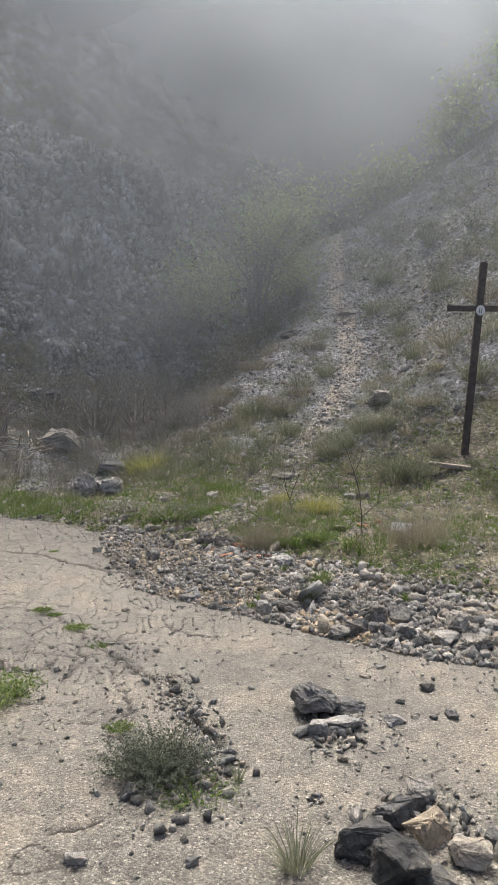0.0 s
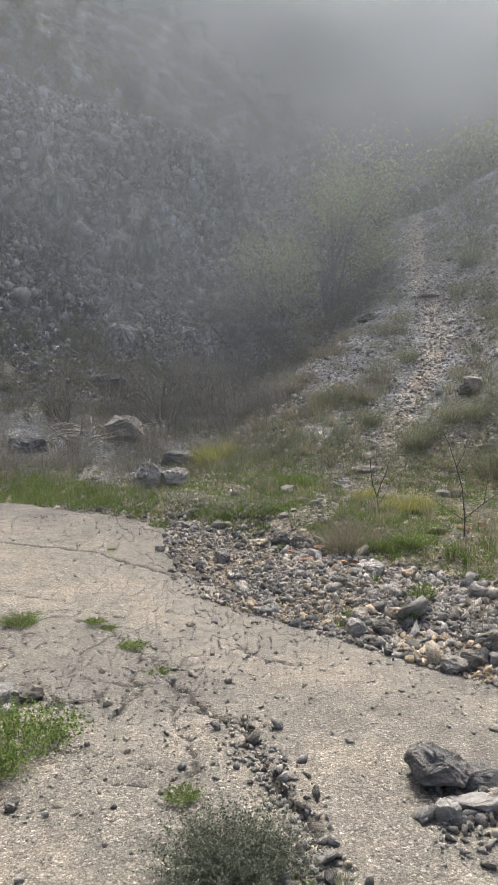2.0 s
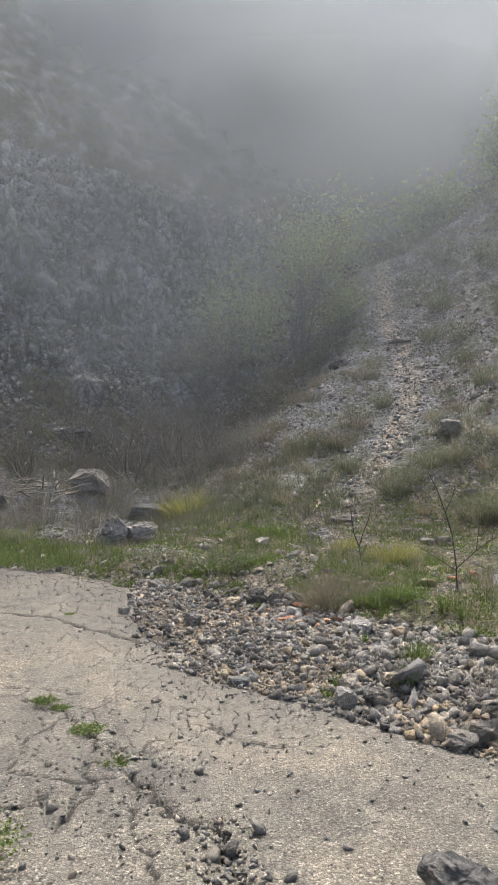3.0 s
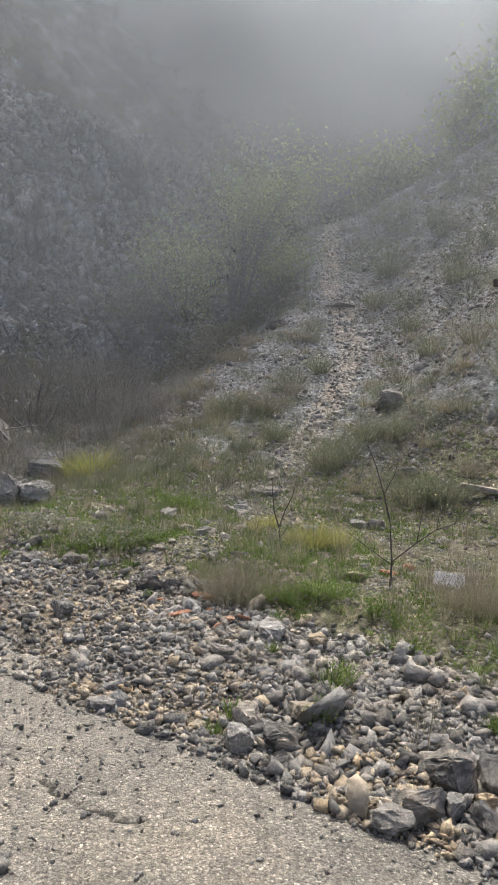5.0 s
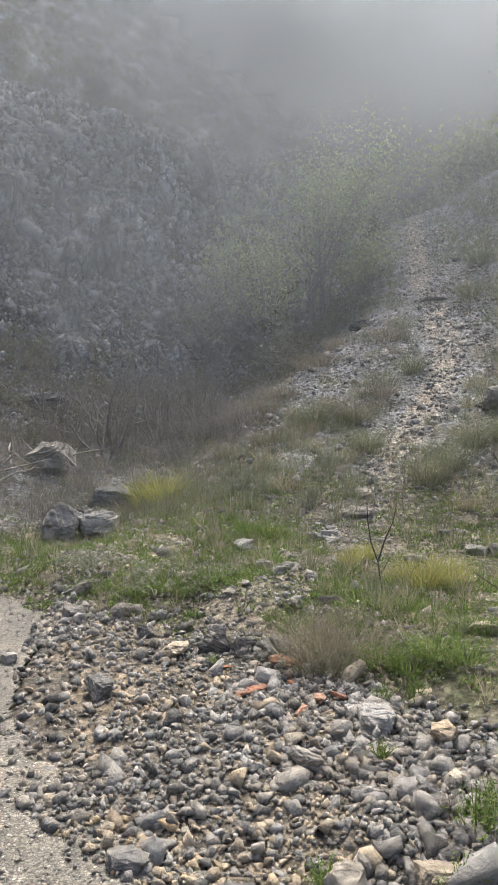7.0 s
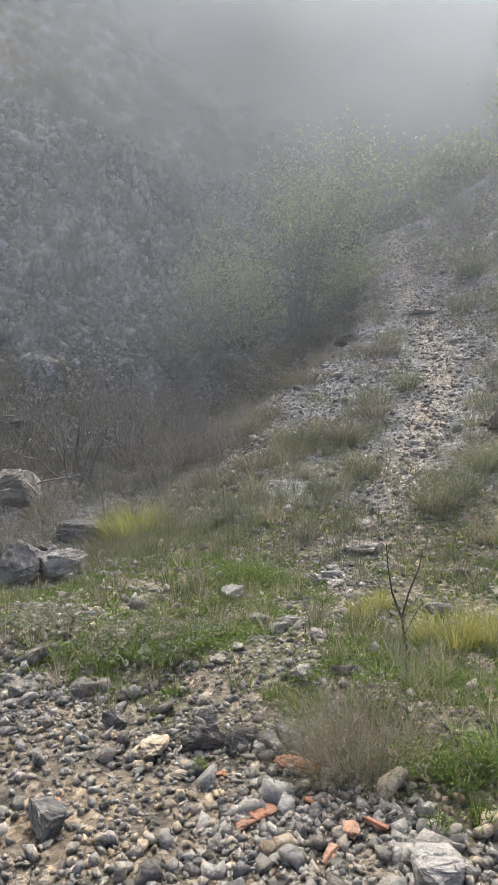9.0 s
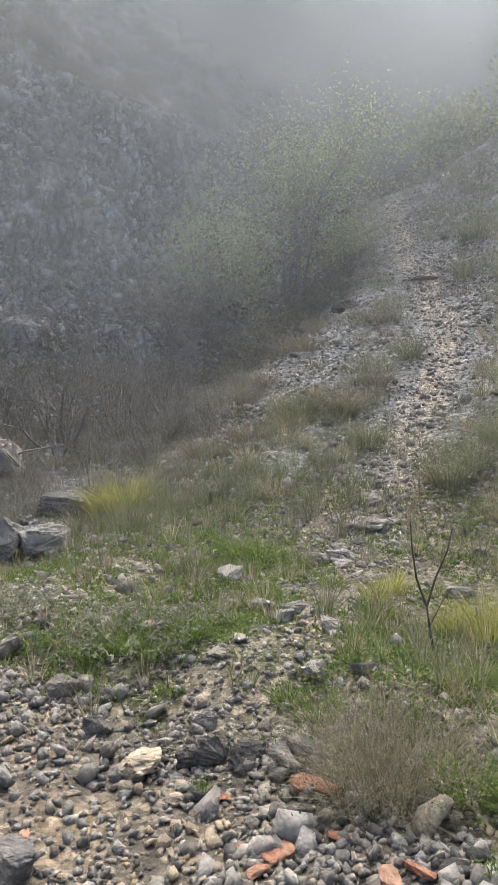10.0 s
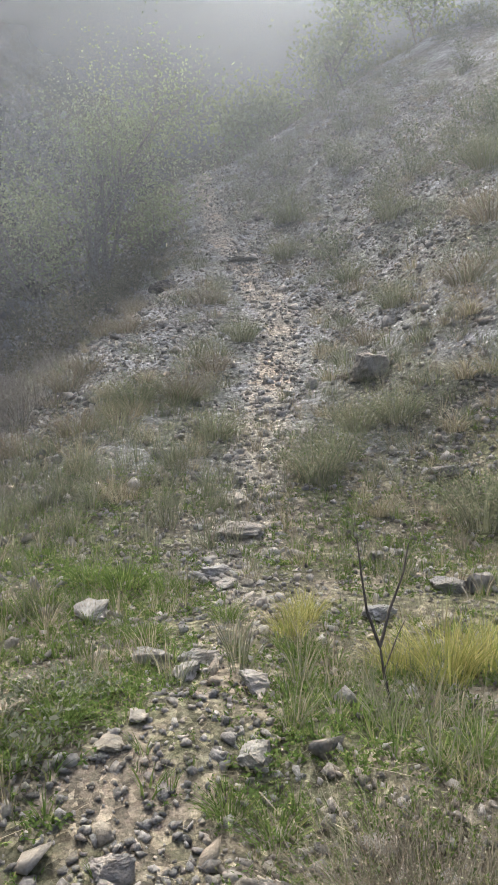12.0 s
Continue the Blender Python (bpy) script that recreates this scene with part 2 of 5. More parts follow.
ENAMEL = plain_material("white_enamel", (0.62, 0.62, 0.6), (0.76, 0.76, 0.74), 8, 0.45, 0.1, 0.002)
BLACKPAINT = plain_material("black_paint", (0.02, 0.02, 0.02), (0.04, 0.04, 0.04), 20, 0.6, 0.1, 0.001)
WHITEBOARD = plain_material("dirty_white_board", (0.55, 0.54, 0.5), (0.78, 0.77, 0.74), 9, 0.7, 0.3, 0.004)
HAZE_SHEET = haze_sheet_material()


# ---- building helpers ----
def mesh_from(name, verts, faces, materials, smooth=False):
    """A mesh from arrays; faces is an array of triangles or of quads."""
    verts, faces = np.asarray(verts, np.float32), np.asarray(faces, np.int32)
    me = bpy.data.meshes.new(name)
    me.vertices.add(len(verts))
    me.vertices.foreach_set("co", verts.ravel())
    k = faces.shape[1]
    me.loops.add(faces.size)
    me.loops.foreach_set("vertex_index", faces.ravel())
    me.polygons.add(len(faces))
    me.polygons.foreach_set("loop_start", np.arange(0, faces.size, k, dtype=np.int32))
    if smooth:
        me.polygons.foreach_set("use_smooth", np.ones(len(faces), bool))
    for m in materials if isinstance(materials, (list, tuple)) else [materials]:
        me.materials.append(m)
    me.update(calc_edges=True)
    return me


def graded(lo, hi, step, far_lo, far_hi, grow=1.22):
    """Coordinates that are even between lo and hi and widen outwards."""
    mid = list(np.arange(lo, hi + step / 2, step))
    out, d = [], step
    while mid[-1] < far_hi:
        d *= grow
        mid.append(mid[-1] + d)
    d = step
    while mid[0] > far_lo:
        d *= grow
        mid.insert(0, mid[0] - d)
    return np.array(mid)


def grid_faces(nx, ny):
    i = np.arange(nx * ny).reshape(ny, nx)
    return np.stack([i[:-1, :-1], i[:-1, 1:], i[1:, 1:], i[1:, :-1]], -1).reshape(-1, 4)


# ---- the lie of the land ----
def hash2(i, j, seed):
    h = (i * 374761393 + j * 668265263 + seed * 974711) & 0xFFFFFFFF
    h = ((h ^ (h >> 13)) * 1274126177) & 0xFFFFFFFF
    return ((h ^ (h >> 16)) & 0xFFFF) / 65535.0


def vnoise(x, y, seed=0):
    """Smooth value noise, 0 to 1, on arrays."""
    x, y = np.asarray(x, float), np.asarray(y, float)
    i, j = np.floor(x).astype(np.int64), np.floor(y).astype(np.int64)
    u, v = x - i, y - j
    u, v = u * u * (3 - 2 * u), v * v * (3 - 2 * v)
    a = hash2(i, j, seed) * (1 - u) + hash2(i + 1, j, seed) * u
    b = hash2(i, j + 1, seed) * (1 - u) + hash2(i + 1, j + 1, seed) * u
    return a * (1 - v) + b * v


def fbm(x, y, octaves=4, seed=0):
    total, size, norm = 0.0, 1.0, 0.0
    for k in range(octaves):
        total = total + size * (vnoise(np.asarray(x) * 2 ** k, np.asarray(y) * 2 ** k, seed + 17 * k) - 0.5)
        norm += size
        size *= 0.5
    return total / norm


def smax(a, b, k):
    return 0.5 * (a + b + np.sqrt((a - b) ** 2 + k * k))


def soft(u, k=0.3):
    """max(0, u) with a rounded knee."""
    return 0.5 * (u + np.sqrt(u * u + k * k))


ROAD_EDGE_X = [-60, -12, -3.2, -2.1, -1.62, -1.45, -1.25, -1.0, -0.5, 0.0, 0.5, 0.9, 1.3, 2.2, 12, 60]
ROAD_EDGE_Y = [16, 10.5, 8.6, 8.05, 7.7, 7.0, 6.2, 5.75, 5.35, 5.0, 4.6, 4.35, 4.15, 3.9, 2.5, -6]
CLIFF_D = [-40, -8, -3, 0, 2.0, 3.4, 4.8, 5.8, 6.6, 7.4, 8.2, 12, 30, 60]
CLIFF_Z = [-12, -2, 0.7, 1.5, 2.35, 3.2, 4.5, 5.7, 7.0, 8.6, 9.4, 13.0, 31, 45]
HILL_Y = [-60, 8.0, 9.6, 10.4, 11.6, 12.3, 13.2, 14.4, 15.7, 17.0, 18.5, 20.3, 22.4, 28, 45]
HILL_Z = [-0.25, -0.1, 0.08, 0.3, 0.68, 0.86, 1.22, 1.75, 2.3, 2.86, 3.66, 4.66, 5.85, 6.4, 12.0]
SPINE_Y = [9, 11, 13.2, 15.0, 16.5, 18.0, 20.0, 23, 30]
SPINE_X = [-0.75, -0.75, -0.3, 0.1, 0.75, 1.35, 1.75, 1.9, 2.0]


def road_edge(x):
    return np.interp(x, ROAD_EDGE_X, ROAD_EDGE_Y)


def bank_line(x):
    return np.interp(x, [-30, -3, -1.6, -0.4, 0.0, 0.4, 0.86, 1.5, 3, 12, 60], [15, 9.2, 7.6, 7.1, 7.0, 6.4, 5.8, 5.2, 4.7, 3.5, -4])


def road_height(x, y):
    return -0.1 + 0.045 * np.clip(y, -20, 30)


def cliff_depth(x, y):
    return (y - 14.9) - 1.0 * (x + 4.2)


def terrain(x, y):
    """Height of the ground without its small roughness."""
    x, y = np.asarray(x, float), np.asarray(y, float)
    past = np.clip((y - road_edge(x)) / 0.8, 0, 1)
    bank = np.clip((y - bank_line(x)) / 0.8, 0, 1)
    flat = road_height(x, y) + 0.16 * bank * bank * (3 - 2 * bank)
    base = flat + 0.15 * soft(np.minimum(y, 40) - 10.2, 0.8) + 0.05 * past * past * (3 - 2 * past) - 0.05 * (1 - past) - 0.2 * np.clip((road_edge(x) - y) / 0.5, 0, 1)
    cliff = np.interp(cliff_depth(x, y), CLIFF_D, CLIFF_Z)
    hill = flat - 0.25 * (1 - bank) + np.interp(y, HILL_Y, HILL_Z)
    right = np.interp(y, [9, 12, 14.5, 30], [1.9, 1.7, 2.3, 3.6])
    rise = 0.8 * soft(x - right, 0.7)
    hill = hill + 14 * (1 - np.exp(-rise / 14)) * np.clip((y - 8.3) / 3.0, 0.12, 1) * bank
    left = soft(np.interp(y, SPINE_Y, SPINE_X) - x, 0.35)
    crest = np.clip((y - 14.0) / 2.5, 0, 1)
    hill = hill - (1 - crest) * 0.75 * left - crest * 1.3 * left / np.sqrt(left + 0.3)
    land = smax(smax(base, cliff, 0.2), hill, 0.06)
    back = 4.0 + 0.8 * (np.clip(y, -50, 56) - 25.0) - 0.05 * np.abs(x)
    land = land - 0.28 * np.clip((-1.3 - x) / 0.7, 0, 1) * np.clip((y - 8.4) / 1.4, 0, 1) * np.clip((14.5 - y) / 2.5, 0, 1)
    return smax(land, back, 0.7)


def path_middle(y):
    """The line of the trodden path up the hill, x by y."""
    return np.interp(y, [6, 7.5, 9.0, 10.4, 10.8, 11.6, 12.3, 13.2, 14.4, 15.7, 17.0, 18.5, 20.3, 22.4, 24], [-0.5, -0.2, 0.2, 0.58, 0.79, 1.06, 1.29, 1.65, 2.03, 2.05, 2.13, 2.07, 2.3, 2.45, 2.9])


def roughness(x, y):
    """The small humps and hollows of the ground."""
    off = np.clip((y - road_edge(x)) / 0.5, 0, 1)
    return off * (0.10 * fbm(x * 0.9, y * 0.9, 4, 3) + 0.05 * fbm(x * 4, y * 4, 3, 8)) + 0.25 * np.clip((y - 10) / 5, 0, 1) * fbm(x * 0.7, y * 0.7, 3, 5)


def ground_at(x, y):
    return float(terrain(x, y) + roughness(x, y))


def build_ground():
    gx = graded(-7.5, 6.5, 0.08, -160, 160)
    gy = np.concatenate([graded(-2, 4.4, 0.25, -120, 4.4)[:-1], np.arange(4.4, 10.2, 0.05), np.arange(10.2, 24, 0.09), graded(24, 24.2, 0.12, 24, 220)[1:]])
    gy = np.unique(gy[gy > -130])
    x, y = np.meshgrid(gx, gy)
    z = terrain(x, y) + roughness(x, y)
    # the cliff face: fluted, broken rock pushed out along its slope
    d = cliff_depth(x, y)
    face = np.clip((d - 1.2) / 2.0, 0, 1) * np.clip((9.5 - d) / 2.5, 0, 1) * np.clip((z - terrain(x, y) + 2), 0, 1)
    along = (x + y) * 0.7
    flute = np.abs(fbm(along * 1.1, z * 0.35, 3, 21)) * 2
    block = fbm(along * 2.6, z * 1.8, 4, 31)
    push = face * (1.7 * (flute - 0.25) + 1.2 * block)
    x2, y2, z2 = x - 0.45 * push * -1, y - 0.55 * push, z + 0.45 * push
    me = mesh_from("ground", np.stack([x2, y2, z2], -1).reshape(-1, 3), grid_faces(len(gx), len(gy)), GROUND, True)
    zones = {
        "scree": np.clip((y - 9.6) / 2.0, 0, 1),
        "track": np.exp(-((x + 5.8) / 0.7) ** 2 - ((y - 14.8) / 1.0) ** 2) + np.clip(1.05 - np.abs(x - path_middle(y)) / np.interp(y, [10, 15, 18], [0.4, 0.42, 0.34]), 0, 1) * np.clip((y - 7.5) / 2.5, 0.35, 1) * (y < 26),
        "rubble": np.clip((bank_line(x) - y) / 0.8 + 0.5, 0, 1),
        "rock": np.clip((d - 0.6) / 3.0, 0, 0.95) * np.clip((8.6 - d) / 2.0, 0, 1),
    }
    for name, value in zones.items():
        me.attributes.new(name, "FLOAT", "POINT").data.foreach_set("value", value.astype(np.float32).ravel())
    ob = new("ground", me)
    return tagged(ob, "stony hillside ground with a trodden path and a limestone cliff", "ground", kind="structure")


def segment_distance(x, y, points):
    best = np.full(np.shape(x), 9.0)
    for (ax, ay), (bx, by) in zip(points[:-1], points[1:]):
        u = np.clip(((x - ax) * (bx - ax) + (y - ay) * (by - ay)) / ((bx - ax) ** 2 + (by - ay) ** 2), 0, 1)
        best = np.minimum(best, np.hypot(x - ax - u * (bx - ax), y - ay - u * (by - ay)))
    return best


CRACKS = [
    (0.022, 0.03, [(-3.2, 7.0), (-2.49, 6.88), (-2.12, 6.76), (-1.72, 6.48), (-1.41, 6.27), (-1.19, 6.08)]),
    (0.02, 0.028, [(-0.95, 4.31), (-0.84, 4.11), (-0.68, 3.89), (-0.46, 3.75)]),
    (0.026, 0.034, [(-0.46, 3.75), (-0.4, 3.6), (-0.37, 3.46), (-0.29, 3.35), (-0.16, 3.07), (-0.1, 2.93)]),
    (0.014, 0.02, [(-0.6, 4.72), (-0.45, 4.56), (-0.27, 4.43), (-0.18, 4.46)]),
    (0.014, 0.018, [(-1.62, 5.02), (-1.37, 4.88), (-1.16, 4.6), (-1.1, 4.41), (-1.08, 4.17), (-1.0, 3.98), (-1.05, 3.7)]),
    (0.012, 0.016, [(-1.16, 4.6), (-0.95, 4.31)]),
    (0.02, 0.025, [(-0.73, 2.26), (-0.63, 2.29), (-0.56, 2.36)]),
    (0.01, 0.014, [(-2.3, 5.1), (-1.92, 5.16), (-1.68, 5.23), (-1.34, 5.12)]),
    (0.012, 0.016, [(-0.84, 4.11), (-0.71, 3.61), (-0.61, 3.46), (-0.56, 3.32), (-0.66, 3.19), (-0.98, 3.2)]),
    (0.009, 0.012, [(-1.9, 5.4), (-2.3, 5.55), (-3.0, 5.5)]),
    (0.01, 0.014, [(-1.0, 3.98), (-1.3, 3.85), (-1.7, 3.95), (-2.2, 3.8)]),
]


def ragged(x, y):
    """Places shifted a little, so that cracks run jagged."""
    wx = x + 0.09 * fbm(x * 5, y * 5, 3, 71) + 0.05 * fbm(x * 17, y * 17, 2, 73)
    return wx, y + 0.09 * fbm(x * 5, y * 5, 3, 72) + 0.05 * fbm(x * 17, y * 17, 2, 74)


def crack_shade(x, y):
    """Where cracks and crazing are painted dark for the shade inside them, 0 to 1."""
    wx, wy = ragged(x, y)
    gap_shade = np.zeros(np.shape(x))
    for width, depth, points in CRACKS:
        gap_shade = np.maximum(gap_shade, np.clip(1.15 - segment_distance(wx, wy, points) / (0.75 * width * (0.35 + 1.3 * vnoise(x * 9, y * 9, 75))), 0, 1))
    worn = np.clip(-0.1 - x, 0, 1) * np.clip((5.6 - y) / 0.6, 0, 1)
    return np.maximum(gap_shade, worn * np.clip(1.1 - np.abs(fbm(x * 1.9 + 5, y * 1.9, 3, 77)) / 0.012, 0, 1))


def road_surface(x, y):
    """Top of the asphalt, with its sags and cracks."""
    z = road_height(x, y) + 0.03 * fbm(x * 0.6, y * 0.6, 3, 61) + 0.012 * fbm(x * 3, y * 3, 3, 62) + 0.007 * fbm(x * 16, y * 16, 2, 63)
    wx, wy = ragged(x, y)
    for width, depth, points in CRACKS:
        near = segment_distance(wx, wy, points)
        z = z - 1.2 * depth * np.clip(1 - near / (0.75 * width * (0.45 + 1.1 * vnoise(x * 9, y * 9, 75))), 0, 1) ** 0.7
    # fine crazing on the worn side
    worn = np.clip(-0.2 - x, 0, 1) * np.clip((5.6 - y) / 0.6, 0, 1)
    line = np.abs(fbm(x * 1.9 + 5, y * 1.9, 3, 77))
    return z - 0.014 * worn * np.clip(1 - line / 0.014, 0, 1)


def build_road():
    gx = graded(-3.3, 2.6, 0.018, -60, 60, 1.3)
    gy = graded(0.9, 8.9, 0.018, -60, 17, 1.3)
    x, y = np.meshgrid(gx, gy)
    z = road_surface(x, y)
    cx, cy = (0.25 * (a[:-1, :-1] + a[1:, :-1] + a[:-1, 1:] + a[1:, 1:]) for a in (x, y))
    keep = (cy < road_edge(cx) + 0.12 + 0.35 * fbm(cx * 2.2, cy * 2.2, 4, 81)).ravel()
    faces = grid_faces(len(gx), len(gy))[keep]
    used = np.unique(faces)
    index = np.zeros(x.size, np.int64)
    index[used] = np.arange(len(used))
    verts = np.stack([x, y, z], -1).reshape(-1, 3)[used]
    me = mesh_from("road", verts, index[faces], ASPHALT, True)
    me.attributes.new("crack_shade", "FLOAT", "POINT").data.foreach_set("value", crack_shade(verts[:, 0].astype(float), verts[:, 1].astype(float)).astype(np.float32))
    ob = new("road", me)
    return tagged(ob, "old cracked grey asphalt road with exposed chippings", "road", kind="structure")


def build_haze_sheets():
    """Semi-transparent sheets hung across the valley to stand in for haze, thinning out towards the ground."""
    # the last sheet is nearly opaque, a backdrop that veils the sky
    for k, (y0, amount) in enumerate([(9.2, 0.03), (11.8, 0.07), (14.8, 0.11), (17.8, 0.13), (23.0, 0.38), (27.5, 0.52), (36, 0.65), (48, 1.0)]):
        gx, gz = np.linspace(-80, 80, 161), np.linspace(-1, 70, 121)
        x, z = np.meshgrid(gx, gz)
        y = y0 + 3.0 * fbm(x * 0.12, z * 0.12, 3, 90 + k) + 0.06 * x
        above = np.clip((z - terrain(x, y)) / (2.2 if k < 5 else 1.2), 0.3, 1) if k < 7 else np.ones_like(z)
        # sheets end just above the camera's view, so that they leave the sun clear
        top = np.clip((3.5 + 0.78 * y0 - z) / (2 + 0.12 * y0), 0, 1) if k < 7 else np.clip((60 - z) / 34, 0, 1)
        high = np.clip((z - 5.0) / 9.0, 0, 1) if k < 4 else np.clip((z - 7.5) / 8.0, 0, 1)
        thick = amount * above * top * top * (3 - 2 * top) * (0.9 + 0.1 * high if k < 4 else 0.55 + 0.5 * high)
        me = mesh_from("mist", np.stack([x, y, z], -1).reshape(-1, 3), grid_faces(len(gx), len(gz)), HAZE_SHEET, True)
        me.attributes.new("haze_opacity", "FLOAT", "POINT").data.foreach_set("value", np.clip(thick, 0, 0.975 if k < 7 else 1.2).astype(np.float32).ravel())
        tagged(new("mist", me), "semi-transparent sheet standing in for mist over the slope", "mist", kind="stuff")


build_ground()
build_road()
build_haze_sheets()

# ---- stones ----
def hull_rock(seed, points=15, flat=0.75, boxy=0.5):
    """Corners and triangles of one broken stone, about 1 in radius."""
    rng = np.random.default_rng(seed)
    p = rng.uniform(-1, 1, (points, 3))
    p /= np.linalg.norm(p, axis=1, keepdims=True) ** boxy
    p *= np.array([1.0, rng.uniform(0.65, 0.95), flat * rng.uniform(0.7, 1.1)]) * rng.uniform(0.82, 1.05, (points, 1))
    bm = bmesh.new()
    for q in p:
        bm.verts.new(q)
    out = bmesh.ops.convex_hull(bm, input=bm.verts)
    bmesh.ops.delete(bm, geom=[v for v in bm.verts if not v.link_faces], context="VERTS")
    bmesh.ops.triangulate(bm, faces=bm.faces)
    bm.verts.index_update()
    verts = np.array([v.co[:] for v in bm.verts])
    tris = np.array([[v.index for v in f.verts] for f in bm.faces])
    bm.free()
    return verts / np.abs(verts).max(), tris


HULLS = [hull_rock(k, 8 + k % 5, 0.6 + 0.05 * (k % 7), 0.45 + 0.1 * (k % 5)) for k in range(16)]
rock_meshes = {}


def rock_mesh(k, material):
    key = (k % 16, material.name)
    if key not in rock_meshes:
        rock_meshes[key] = mesh_from("stone", *HULLS[k % 16], material)
    return rock_meshes[key]


def big_rock_mesh(seed, material, points=24, flat=0.95):
    """A larger stone: a broken block with rounded, pitted edges."""
    verts, tris = hull_rock(seed, points, flat, 0.6)
    bm = bmesh.new()
    vs = [bm.verts.new(v) for v in verts]
    for t in tris:
        bm.faces.new([vs[i] for i in t])
    bmesh.ops.dissolve_limit(bm, angle_limit=0.2, verts=bm.verts, edges=bm.edges)
    bmesh.ops.bevel(bm, geom=list(bm.edges), offset=0.04, segments=1, affect="EDGES")
    bmesh.ops.triangulate(bm, faces=bm.faces)
    bmesh.ops.subdivide_edges(bm, edges=bm.edges, cuts=3, use_grid_fill=True)
    bmesh.ops.triangulate(bm, faces=bm.faces)
    for v in bm.verts:
        p = v.co * 2.2 + Vector((seed, 0, 0))
        v.co += v.co.normalized() * (0.12 * noise.noise(p) + 0.09 * noise.noise(p * 2.7) - 0.07 * abs(noise.noise(p * 1.6)) + 0.06 * noise.noise(p * 6))
    me = bpy.data.meshes.new("rock")
    bm.to_mesh(me)
    bm.free()
    me.materials.append(material)
    return me


def surface(x, y):
    """Height of whatever lies on top: road or ground."""
    z = terrain(x, y) + roughness(x, y)
    return np.where(y < road_edge(x) + 0.1, np.maximum(z, road_surface(x, y)), z)


def turns(rng, n, tilt=math.pi):
    """Random rotation matrices; tilt limits the lean from upright."""
    a, b = rng.uniform(0, 2 * math.pi, n), rng.uniform(-tilt, tilt, n)
    c = rng.uniform(0, 2 * math.pi, n)
    ca, sa, cb, sb, cc, sc = np.cos(a), np.sin(a), np.cos(b), np.sin(b), np.cos(c), np.sin(c)
    rz = np.stack([np.stack([ca, -sa, 0 * a], -1), np.stack([sa, ca, 0 * a], -1), np.stack([0 * a, 0 * a, 1 + 0 * a], -1)], 1)
    rx = np.stack([np.stack([1 + 0 * b, 0 * b, 0 * b], -1), np.stack([0 * b, cb, -sb], -1), np.stack([0 * b, sb, cb], -1)], 1)
    r2 = np.stack([np.stack([cc, -sc, 0 * c], -1), np.stack([sc, cc, 0 * c], -1), np.stack([0 * c, 0 * c, 1 + 0 * c], -1)], 1)
    return rz @ rx @ r2


def joined(name, protos, material, where, size, rng, tilt=math.pi, parent=None, label="", category="", smooth=False, stretch=None):
    """Many small copies of the prototypes as one mesh."""
    all_v, all_f, start = [], [], 0
    pick = rng.integers(0, len(protos), len(where))
    rot = turns(rng, len(where), tilt)
    for k, (pv, pf) in enumerate(protos):
        sel = np.flatnonzero(pick == k)
        if not len(sel):
            continue
        v = pv[None] * np.asarray(size)[sel][:, None, None]
        if stretch is not None:
            v = v * np.asarray(stretch)[sel][:, None, :]
        v = np.einsum("nij,nkj->nki", rot[sel], v) + where[sel][:, None, :]
        f = pf[None] + (np.arange(len(sel)) * len(pv))[:, None, None] + start
        all_v.append(v.reshape(-1, 3))
        all_f.append(f.reshape(-1, 3))
        start += len(sel) * len(pv)
    ob = new(name, mesh_from(name, np.concatenate(all_v), np.concatenate(all_f), material, smooth))
    ob.parent = parent
    return tagged(ob, label, category, kind="stuff")


def empty(name, x, y, z, label, category, group=""):
    ob = new(name)
    ob.location = (x, y, z)
    return tagged(ob, label, category, group)


